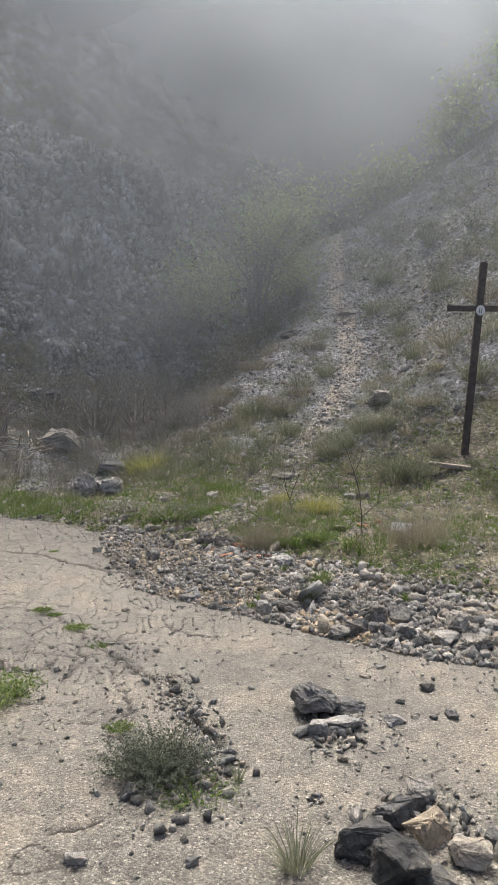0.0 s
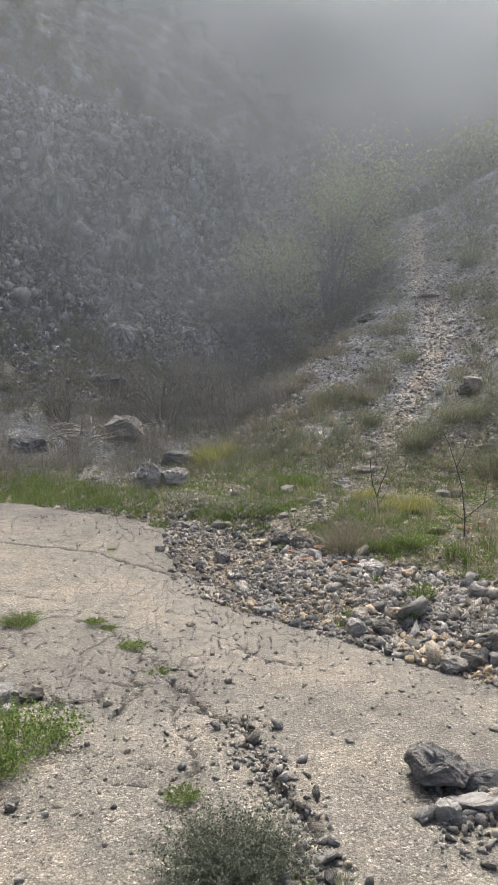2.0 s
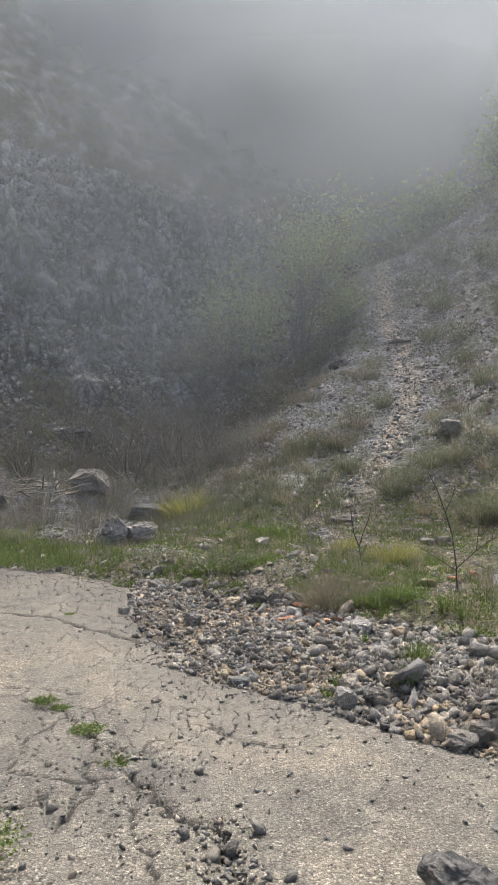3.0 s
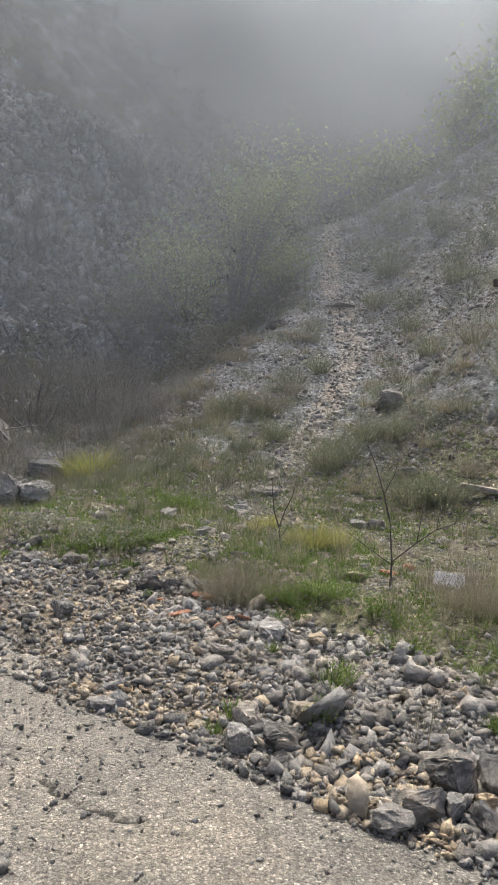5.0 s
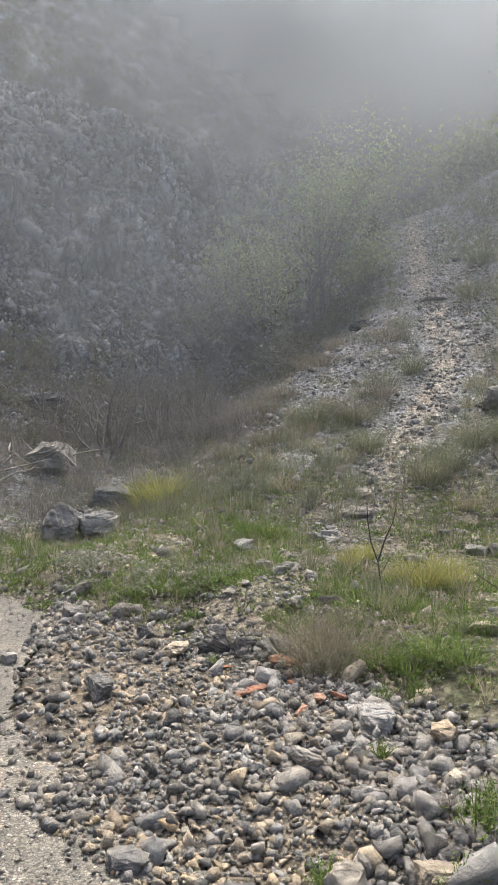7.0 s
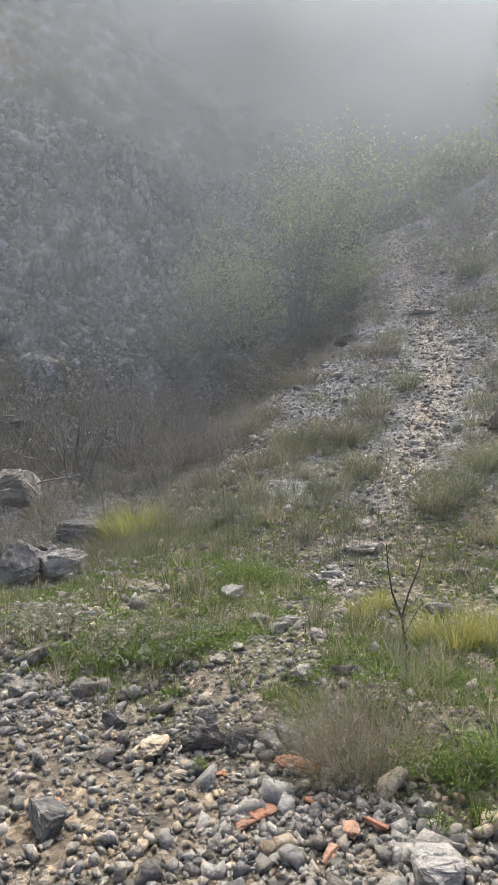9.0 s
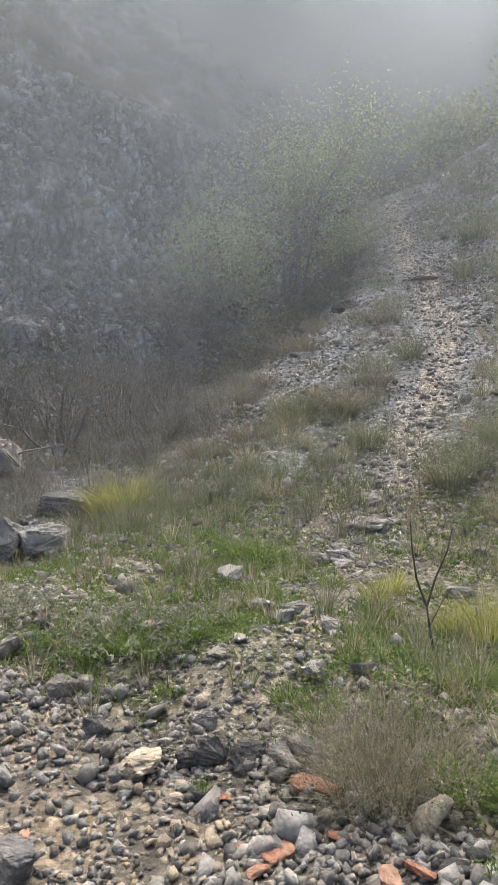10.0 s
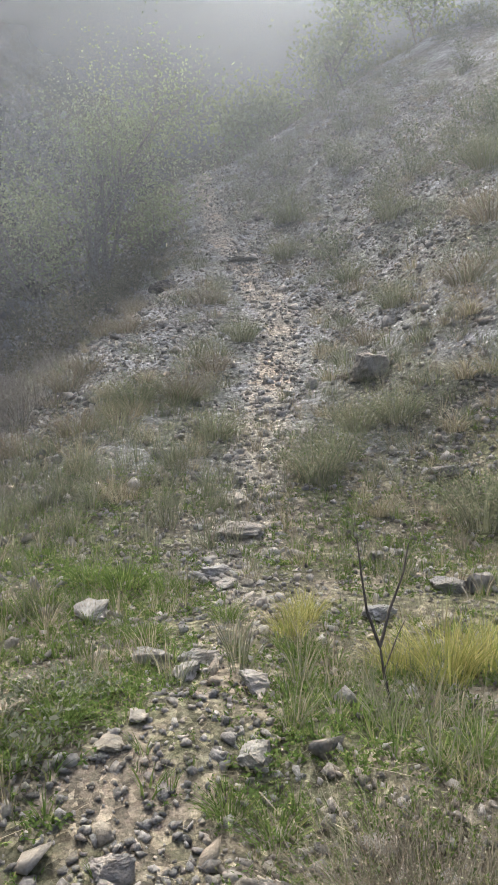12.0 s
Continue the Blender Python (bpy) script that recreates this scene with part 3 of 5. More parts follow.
def rubble_band():
    rng = np.random.default_rng(5)
    heap = empty("rubble_bank", 0.4, 5.4, 0.15, "long bank of broken grey limestone rubble beside the asphalt", "rubble")
    bpy.context.view_layer.update()
    # the larger stones, one by one
    n, made = 0, []
    while n < 300:
        x = rng.uniform(-1.55, 2.3)
        lo, hi = float(road_edge(x)), float(bank_line(x))
        t = rng.beta(0.9, 1.5)
        y = lo - 0.05 + t * (hi - lo + 0.1)
        r = rng.uniform(0.02, 0.038) + (rng.random() < 0.3) * rng.uniform(0.01, 0.03)
        if x > 0.45 and t < 0.35:
            r *= rng.uniform(1.2, 1.9)
        if x < -0.6:
            r *= 0.8
        if any((x - a) ** 2 + (y - b) ** 2 < (0.75 * (r + c)) ** 2 for a, b, c in made):
            continue
        made.append((x, y, r))
        m = (ROCK, ROCK, ROCK, DARK, PALE, OCHRE)[int(rng.integers(6))] if not (-0.7 < x < 0.1 and 5.4 < y < 6.3) else (ROCK, OCHRE, PALE)[int(rng.integers(3))]
        ob = new("stone", rock_mesh(int(rng.integers(16)), m))
        ob.parent = heap
        ob.location = Vector((x, y, float(surface(x, y)) + 0.35 * r)) - heap.location
        ob.rotation_euler = rng.uniform(0, 6.3, 3)
        ob.scale = r * rng.uniform(0.85, 1.25, 3)
        n += 1
    # the fill between and under them
    x = rng.uniform(-1.6, 2.8, 22000)
    lo, hi = road_edge(x), bank_line(x)
    t = rng.beta(1.0, 1.25, 22000)
    y = lo - 0.12 + t * (hi - lo + 0.35)
    keep = fbm(x * 1.6, y * 1.6, 3, 14) + 0.24 + 0.2 * (x > 0.3) - 0.03 * (x < -0.4) - 0.04 * (x < -0.1) * (y > 5.7) > rng.uniform(-0.05, 0.36, 22000)
    x, y = x[keep], y[keep]
    size = rng.lognormal(-4.4, 0.5, len(x)) * np.where((x > 0.2), 1.3, 1.0)
    where = np.stack([x, y, surface(x, y) + 0.25 * size], -1)
    warm = (vnoise(x * 1.7, y * 1.7, 15) > 0.66) & (rng.random(len(x)) < 0.6)
    joined("small_stones", HULLS, ROCK, where[~warm], size[~warm], rng, parent=None, label="grey broken stones and gravel between the larger rubble", category="gravel")
    joined("small_stones", HULLS, OCHRE, where[warm], size[warm] * 0.9, rng, label="ochre broken stones and gravel among the rubble", category="gravel")


def road_gravel():
    rng = np.random.default_rng(6)
    n = 46000
    x, y = rng.uniform(-3.4, 2.2, n), rng.uniform(0.9, 8.4, n)
    ok = (y < road_edge(x) + 0.1)
    near = np.clip(1 - (road_edge(x) - y) / 0.9, 0, 1)
    pile = np.exp(-((x - 0.5) ** 2 + (y - 3.1) ** 2) / 0.09) + 0.9 * np.exp(-((x - 0.75) ** 2 / 0.2 + (y - 2.35) ** 2 / 0.1)) + 0.7 * np.exp(-((x + 0.35) ** 2 / 0.1 + (y - 2.6) ** 2 / 0.12)) + 0.45 * np.exp(-((x + 1.0) ** 2 / 0.5 + (y - 4.0) ** 2 / 0.8))
    ok &= 0.16 + 0.5 * near + pile + 0.5 * fbm(x * 1.3, y * 1.3, 3, 18) > rng.random(n)
    x, y = x[ok], y[ok]
    size = rng.lognormal(-5.25, 0.45, len(x)) * (1 + 0.5 * np.clip(pile[ok], 0, 1))
    where = np.stack([x, y, road_surface(x, y) + 0.3 * size], -1)
    pale = rng.random(len(x)) < 0.6
    joined("road_gravel", HULLS[:8], ROCK, where[~pale], size[~pale], rng, label="loose grey gravel strewn over the asphalt", category="gravel")
    joined("road_gravel", HULLS[:8], PALE, where[pale], size[pale], rng, label="loose pale chippings strewn over the asphalt", category="gravel")


def crack_crumbs():
    """Loose broken asphalt and stones along the widest crack."""
    rng = np.random.default_rng(66)
    line = CRACKS[2][2] + [(-0.14, 2.75), (-0.2, 2.55)]
    n = 6000
    x, y = rng.uniform(-0.85, 0.25, n), rng.uniform(2.4, 3.95, n)
    ok = np.exp(-(segment_distance(x, y, line) / 0.09) ** 2) * np.clip(0.55 + 2 * fbm(x * 3, y * 3, 3, 67), 0, 1) > rng.random(n)
    x, y = x[ok], y[ok]
    size = rng.lognormal(-4.55, 0.5, len(x))
    where = np.stack([x, y, road_surface(x, y) + 0.35 * size], -1)
    joined("asphalt_crumbs", HULLS, ROCK, where, size, rng, label="broken grey asphalt crumbs along a wide crack", category="gravel")


def hill_stones():
    rng = np.random.default_rng(7)
    n = 90000
    x, y = rng.uniform(-3.6, 7.0, n), rng.uniform(6.3, 23.5, n)
    p = np.abs(x - path_middle(y)) < 0.3
    blue = ((x - 0.25 - 0.12 * (y - 13)) / 0.75) ** 2 + ((y - 14.2) / 2.0) ** 2 < 1
    flank = (x < -0.1 + 0.2 * (y - 13.2)) & (y > 11.3) & (x > -2.2)
    streak = (x > 2.4) & (y > 12.5)
    dens = 0.27 + 0.45 * p + 0.5 * streak * np.clip(0.6 + 2 * fbm(x * 0.5 + y * 0.25, y * 0.5 - x * 0.25, 3, 44), 0, 1) + 0.75 * blue + 0.75 * flank + 0.45 * fbm(x * 1.1, y * 1.1, 4, 19) + 0.12 * (x > 2)
    dens = dens * np.where(y < 10, 0.6, 1.0) + 0.35 * np.clip(1 - np.abs(y - 7.0) / 1.3, 0, 1) * (np.abs(x + 0.3) < 1.5)
    ok = (dens > rng.random(n)) & (cliff_depth(x, y) < 4) & (y > bank_line(x) - 0.3)
    x, y, p, blue = x[ok], y[ok], p[ok], blue[ok]
    size = rng.lognormal(-4.0, 0.5, len(x)) * np.interp(y, [7, 8, 10], [0.6, 0.55, 1.0]) * np.where(blue, 0.9, 1.0)
    where = np.stack([x, y, terrain(x, y) + roughness(x, y) + 0.15 * size], -1)
    light = p & (rng.random(len(x)) < 0.7)
    joined("scree_stones", HULLS, ROCK, where[~light], size[~light], rng, label="loose grey limestone scree on the slope", category="scree")
    joined("path_stones", HULLS, PALE, where[light], size[light] * 0.95, rng, label="pale trodden stones along the hill path", category="stones")


def bank_gravel():
    rng = np.random.default_rng(17)
    n = 48000
    x, y = rng.uniform(-3.2, 2.8, n), rng.uniform(5.2, 11.0, n)
    ok = (y > road_edge(x) + 0.1) & (0.3 + 0.3 * (y < bank_line(x) + 0.6) + 1.1 * fbm(x * 1.5, y * 1.5, 4, 20) + 0.2 * (np.abs(x - path_middle(y)) < 0.35) > rng.random(n))
    x, y = x[ok], y[ok]
    size = rng.lognormal(-4.5, 0.5, len(x))
    where = np.stack([x, y, terrain(x, y) + roughness(x, y) + 0.2 * size], -1)
    pale = rng.random(len(x)) < 0.35
    joined("bank_gravel", HULLS[:8], ROCK, where[~pale], size[~pale], rng, label="small grey stones strewn through the grassy bank", category="gravel")
    joined("bank_gravel", HULLS[:8], PALE, where[pale], size[pale], rng, label="small pale stones strewn through the grassy bank", category="gravel")


def cliff_blocks():
    rng = np.random.default_rng(8)
    n = 110000
    x, y = rng.uniform(-11, 0.5, n), rng.uniform(14, 30, n)
    d = cliff_depth(x, y)
    along = (x + y) * 0.7
    bare = fbm(x * 0.9, y * 0.9, 3, 23) + 0.1 * np.clip((d - 3) / 2, -1, 1) + 0.3 * np.abs(fbm(along * 1.5, d * 0.4, 3, 24))
    keep = (d > -1.5) & (d < 8.4) & (bare + 0.04 > rng.uniform(-0.12, 0.3, n))
    x, y, d = x[keep], y[keep], d[keep]
    size = rng.lognormal(-2.9, 0.55, len(x)) * np.interp(d, [0, 4, 7, 9], [0.5, 0.75, 1.1, 0.9])
    stretch = np.stack([rng.uniform(0.6, 1.1, len(x)), rng.uniform(0.5, 0.9, len(x)), rng.uniform(0.7, 1.35, len(x))], -1)
    z = terrain(x, y) + roughness(x, y)
    push = rng.uniform(-0.05, 0.25, len(x))
    where = np.stack([x + 0.45 * push, y - 0.55 * push, z + 0.4 * push], -1)
    joined("cliff_blocks", HULLS, CLIFFROCK, where, size, rng, tilt=1.5, label="weathered grey limestone blocks of the cliff face", category="cliff", stretch=stretch)


def rock(name, x, y, r, material, seed, label, category="rock", sx=1.0, sy=1.0, sz=1.0, turn=0.0, sink=0.3, group="", tilt=0.0):
    ob = new(name, big_rock_mesh(seed, material))
    ob.location = (x, y, float(surface(x, y)) + r * sz * (0.75 - sink))
    ob.rotation_euler = (radians(tilt), 0, radians(turn))
    ob.scale = (r * sx, r * sy, r * sz)
    return tagged(ob, label, category, group)


def named_rocks():
    rock("rock", 0.36, 3.33, 0.135, DARK, 1, "dark jagged limestone rock with a pale top on the asphalt", sx=1.1, sz=1.0, turn=-30)
    rock("rock", 0.55, 3.38, 0.085, DARK, 2, "small dark flat rock beside the jagged rock", sx=1.3, sz=0.5)
    rock("rock", 0.47, 3.17, 0.085, PALE, 3, "pale flat limestone slab leaning on a dark rock", sx=1.4, sz=0.5, turn=15, tilt=-12)
    rock("rock", 0.36, 3.08, 0.055, ROCK, 4, "grey stone in the small heap on the asphalt")
    for k, (x, y, r, s) in enumerate([(0.45, 2.18, 0.13, 1.1), (0.61, 2.38, 0.115, 1.0), (0.73, 2.5, 0.09, 1.2), (0.56, 2.03, 0.15, 1.2), (0.83, 2.12, 0.10, 1.0), (0.68, 1.96, 0.1, 1.0), (0.93, 2.2, 0.07, 1.0)]):
        rock("rock", x, y, 0.86 * r, DARK if k != 4 else ROCK, 10 + k, "dark grey pitted limestone rock in a roadside heap", sx=s, sz=0.85, turn=40 * k, group="roadside heap of rocks")
    rock("rock", 0.715, 2.27, 0.085, OCHRE, 18, "ochre limestone rock among the dark rocks", turn=30, sz=0.9, group="roadside heap of rocks")
    for k, (x, y, r) in enumerate([(0.76, 3.24, 0.05), (1.02, 3.66, 0.05), (1.07, 3.3, 0.05), (0.7, 3.82, 0.03), (0.81, 3.95, 0.03), (0.88, 3.3, 0.025), (-0.47, 2.54, 0.05), (-0.59, 2.1, 0.04), (-0.17, 2.1, 0.03), (-0.06, 2.72, 0.035), (0.97, 3.28, 0.022), (-1.55, 3.7, 0.045), (-0.9, 5.0, 0.028), (-0.75, 5.05, 0.02), (0.83, 3.46, 0.025)]):
        rock("stone", x, y, r, (ROCK, DARK, DARK, ROCK)[k % 4], 20 + k, "loose angular grey stone on the asphalt", "stone", sx=1.2, sz=0.65, turn=50 * k, group="loose stones on the road")
    for k, (x, y, r) in enumerate([(-1.62, 3.8, 0.1), (-1.5, 3.86, 0.07), (-1.74, 3.92, 0.09), (-1.83, 3.7, 0.12), (-1.31, 2.96, 0.045), (-1.22, 2.99, 0.04), (-1.36, 2.86, 0.04), (-1.27, 2.88, 0.03)]):
        rock("rock", x, y, r, ROCK if k % 3 else PALE, 160 + k, "grey angular rock beside green weeds on the asphalt", sx=1.1, sz=0.7, turn=53 * k, sink=0.2, group="rocks beside the weeds")
    # at the foot of the rubble
    rock("rock", 0.11, 4.97, 0.085, PALE, 41, "pale squared limestone block at the rubble's edge", sx=0.75, sy=1.0, sz=1.0, turn=20)
    rock("rock", 0.30, 5.02, 0.085, DARK, 42, "blue-grey squarish stone in the rubble", sz=0.85)
    rock("rock", 0.16, 5.18, 0.075, ROCK, 43, "grey rounded stone in the rubble", sx=0.9)
    rock("rock", 0.44, 5.2, 0.08, ROCK, 44, "grey flat stone in the rubble", sx=1.3, sz=0.6)
    rock("rock", -0.47, 5.28, 0.06, ROCK, 45, "smooth grey stone at the asphalt's edge", sx=1.2, sz=0.6)
    for k, (x, y, r, s) in enumerate([(0.62, 4.45, 0.075, 1.0), (0.73, 4.52, 0.085, 1.3), (0.85, 4.58, 0.08, 1.0), (0.95, 4.52, 0.07, 0.9), (1.06, 4.5, 0.09, 1.0), (1.3, 4.33, 0.11, 0.9), (1.48, 4.25, 0.11, 1.2), (1.17, 4.36, 0.07, 1.0), (0.9, 4.75, 0.1, 1.1), (1.08, 4.72, 0.095, 1.0), (0.98, 4.38, 0.05, 1.0), (1.66, 4.3, 0.09, 1.0), (1.45, 4.6, 0.1, 1.3)]):
        rock("rock", x, y, r, (DARK, ROCK, ROCK)[k % 3], 50 + k, "large grey limestone rock at the end of the rubble bank", sx=s, sz=0.85, turn=37 * k, group="large rocks of the rubble bank", sink=0.15)
    rock("rock", 1.0, 4.62, 0.055, OCHRE, 65, "yellowish stone among large grey rocks")
    rock("rock", 1.12, 5.35, 0.06, OCHRE, 66, "yellowish angular stone on the rubble bank")
    # on the rubble near the grass
    for k, (x, y, r, m, lab) in enumerate([(-0.44, 6.98, 0.09, DARK, "dark blue-grey angular rock at the grass edge"), (-0.29, 6.96, 0.08, DARK, "grey wedge-shaped rock at the grass edge"), (-0.17, 6.93, 0.07, DARK, "dark upright rock at the grass edge"), (-0.1, 7.0, 0.06, ROCK, "grey rock beside the brown bush"), (-0.64, 6.9, 0.075, OCHRE, "large grey stone on the rubble"), (-0.89, 6.4, 0.085, DARK, "dark squarish stone on the rubble"), (-1.43, 7.8, 0.09, ROCK, "flat grey rock at the road's end"), (-1.36, 7.48, 0.075, ROCK, "dark rock at the road's end"), (-1.05, 7.45, 0.07, ROCK, "grey rock by the grass"), (0.31, 6.14, 0.08, PALE, "whitish flat stone on the rubble"), (0.57, 6.07, 0.08, OCHRE, "brownish flat stone on the rubble"), (-1.5, 6.9, 0.045, PALE, "small pale stone on the asphalt"), (-0.46, 7.22, 0.055, ROCK, "upright narrow grey stone in the gravel"), (-0.85, 7.2, 0.06, DARK, "dark stone at the grass edge"), (0.05, 5.75, 0.07, ROCK, "flat grey stone on the rubble")]):
        rock("rock", x, y, r, m, 70 + k, lab, sx=1.1, sz=0.75, turn=61 * k, sink=0.2)
    # along the path over the bank
    for k, (x, y, r, m) in enumerate([(-0.1, 8.12, 0.07, PALE), (-0.16, 8.0, 0.055, ROCK), (0.04, 7.85, 0.065, ROCK), (-0.26, 8.18, 0.08, ROCK), (0.18, 9.27, 0.07, PALE), (0.2, 9.08, 0.06, PALE), (0.53, 10.3, 0.09, PALE), (0.47, 9.85, 0.12, ROCK), (0.77, 8.5, 0.075, PALE), (-0.04, 7.49, 0.065, PALE), (-0.46, 8.76, 0.09, ROCK), (1.24, 8.75, 0.075, PALE), (1.4, 8.72, 0.09, ROCK), (0.6, 10.6, 0.07, ROCK), (0.35, 9.6, 0.06, ROCK), (0.9, 6.95, 0.075, ROCK), (-0.75, 7.9, 0.06, ROCK), (-0.35, 7.75, 0.045, ROCK), (-0.45, 7.65, 0.04, PALE), (2.0, 10.2, 0.1, ROCK), (1.1, 9.3, 0.06, PALE)]):
        rock("stone", x, y, r, m, 90 + k, "pale weathered stone lying in the grass by the path" if m is PALE else "grey weathered stone lying in the grass", "stone", sx=1.2, sz=0.6, turn=47 * k, sink=0.25, group="stones along the grassy path")
    rock("boulder", -2.42, 10.3, 0.28, ROCK, 120, "grey cracked limestone boulder at the edge of the grass", "boulder", sx=0.95, sz=0.85)
    rock("boulder", -2.02, 10.35, 0.25, ROCK, 121, "grey rounded limestone boulder leaning on its neighbour", "boulder", sz=0.85, turn=40)
    rock("boulder", -3.3, 12.75, 0.38, DARK, 122, "large grey rounded boulder in the ravine", "boulder", sx=1.05, sz=0.72, turn=-25)
    rock("boulder", -4.7, 11.9, 0.32, DARK, 123, "dark flat boulder beside dead branches", "boulder", sz=0.6)
    rock("boulder", -2.2, 11.4, 0.2, DARK, 124, "low dark boulder half buried in the ravine", "boulder", sx=1.3, sz=0.8)
    rock("boulder", -4.3, 15.2, 0.34, DARK, 125, "dark overhanging rock at the cliff's foot", "boulder", sx=1.3, sz=0.8)
    rock("boulder", 2.1, 11.75, 0.19, DARK, 126, "dark fissured rock sticking out of the slope", "boulder", sz=1.1)
    rock("boulder", 0.85, 16.55, 0.22, DARK, 127, "dark rock on the crest of the scree", "boulder", sx=1.2, sz=0.6)
    rock("boulder", 2.15, 17.0, 0.19, PALE, 128, "pale flat slab lying across the path", "boulder", sx=1.3, sy=0.9, sz=0.3, tilt=8)
    rock("boulder", -4.75, 19.9, 0.4, ROCK, 129, "squared grey block on a cliff ledge", "boulder", sx=1.0, sz=0.7)
    rock("boulder", -1.05, 20.9, 0.35, PALE, 130, "pale block at the head of the ravine", "boulder", sz=0.7)
    # terracotta
    for k, (x, y, r, s, lab) in enumerate([(-0.07, 6.78, 0.06, 1.5, "curved dark red roof tile fragment"), (-0.26, 6.48, 0.04, 1.3, "orange broken brick piece on the rubble"), (-0.19, 6.45, 0.04, 1.4, "orange broken brick piece on the rubble"), (0.09, 6.35, 0.05, 1.3, "orange broken brick piece on the rubble"), (0.17, 6.38, 0.035, 1.5, "orange broken brick piece on the rubble"), (-0.02, 6.53, 0.03, 1.2, "small orange brick chip on the rubble"), (-0.36, 6.75, 0.03, 1.2, "small orange brick chip on the rubble"), (-0.24, 6.36, 0.03, 1.4, "orange broken brick piece on the rubble"), (0.02, 6.22, 0.045, 1.4, "orange broken brick piece on the rubble"), (-0.9, 6.55, 0.025, 1.2, "small orange brick chip on the rubble"), (1.15, 7.1, 0.06, 1.4, "orange broken tile in the grass"), (-0.12, 6.3, 0.03, 1.2, "small orange brick chip on the rubble"), (1.35, 7.3, 0.05, 1.2, "orange broken tile in the grass")]):
        ob = rock("brick_fragment", x, y, r, TERRACOTTA, 140 + k, lab, "brick", sx=s, sy=0.8, sz=0.38, turn=35 * k - 20, sink=-0.3, tilt=(-1) ** k * 12, group="broken terracotta pieces")



# ---- plants ----
def ribbon(points, width, side):
    """A thin blade along points, as vertices and triangles ending in a tip."""
    n = len(points)
    v, f = [], []
    for k in range(n - 1):
        w = width * (1 - 0.75 * k / (n - 1))
        v += [points[k] - side * w, points[k] + side * w]
    v.append(points[-1])
    for k in range(n - 2):
        a = 2 * k
        f += [(a, a + 1, a + 3), (a, a + 3, a + 2)]
    a = 2 * (n - 2)
    f.append((a, a + 1, a + 2))
    return v, f


def tuft(seed, blades, height, spread, width, droop=0.5, base=0.25, steps=4, leaves=0, leaf=0.0, wild=0.0):
    """A clump of blades or fine stems with optional small leaves."""
    rng = np.random.default_rng(seed)
    V, F = [], []
    for _ in range(blades):
        a, r = rng.uniform(0, 6.283), math.sqrt(rng.random())
        root = np.array([math.cos(a) * r * base * spread, math.sin(a) * r * base * spread, -0.03 * height])
        out = np.array([math.cos(a), math.sin(a), 0]) * spread * r * rng.uniform(0.5, 1.15) + np.append(rng.normal(0, 0.12 * spread, 2), 0)
        h = height * rng.uniform(0.55, 1.05) * (1 - 0.3 * r * r)
        pts = [root + out * (t ** (1.0 + droop)) + np.array([0, 0, h * (t - 0.35 * droop * r * t * t)]) for t in np.linspace(0, 1, steps)]
        if wild:
            bend = np.cumsum(rng.normal(0, wild * 0.12 * height, (steps, 3)), axis=0)
            pts = [p + b * (k > 0) for k, (p, b) in enumerate(zip(pts, bend))]
        side = np.cross(out + np.array([0.001, 0, 0.01]), [0, 0, 1])
        side = side / np.linalg.norm(side)
        if rng.random() < 0.5:
            side = np.array([side[1], -side[0], 0])
        v, f = ribbon(pts, width * rng.uniform(0.6, 1.3), side)
        F += [(i + len(V), j + len(V), k + len(V)) for i, j, k in f]
        V += v
        for _ in range(leaves):
            t = rng.uniform(0.25, 1.0)
            u = t * (steps - 1)
            k = min(int(u), steps - 2)
            c = pts[k] * (1 - u + k) + pts[k + 1] * (u - k)
            d1, d2 = rng.normal(size=3), rng.normal(size=3)
            d1 = d1 / np.linalg.norm(d1) * leaf * rng.uniform(0.6, 1.3)
            d2 = d2 / np.linalg.norm(d2) * leaf * 0.3
            s = len(V)
            V += [c, c + 0.5 * d1 + d2, c + d1, c + 0.5 * d1 - d2]
            F += [(s, s + 1, s + 2), (s, s + 2, s + 3)]
    return np.array(V), np.array(F)


def plant(name, x, y, mesh, label, category, size=1.0, turn=0.0, group="", sink=0.0, tilt=0.0):
    ob = new(name, mesh)
    ob.location = (x, y, float(surface(x, y)) - sink)
    ob.rotation_euler = (radians(tilt), 0, radians(turn))
    ob.scale = (size, size, size)
    return tagged(ob, label, category, group)


def two_part(name, x, y, label, category, parts, size=1.0, turn=0.0, group=""):
    """A plant whose parts look different: (part name, mesh, label)."""
    ob = empty(name, x, y, float(surface(x, y)), label, category, group)
    ob.rotation_euler = (0, 0, radians(turn))
    ob.scale = (size, size, size)
    for part_name, mesh, part_label in parts:
        child = new(part_name, mesh)
        child.parent = ob
        tagged(child, part_label)
    return ob


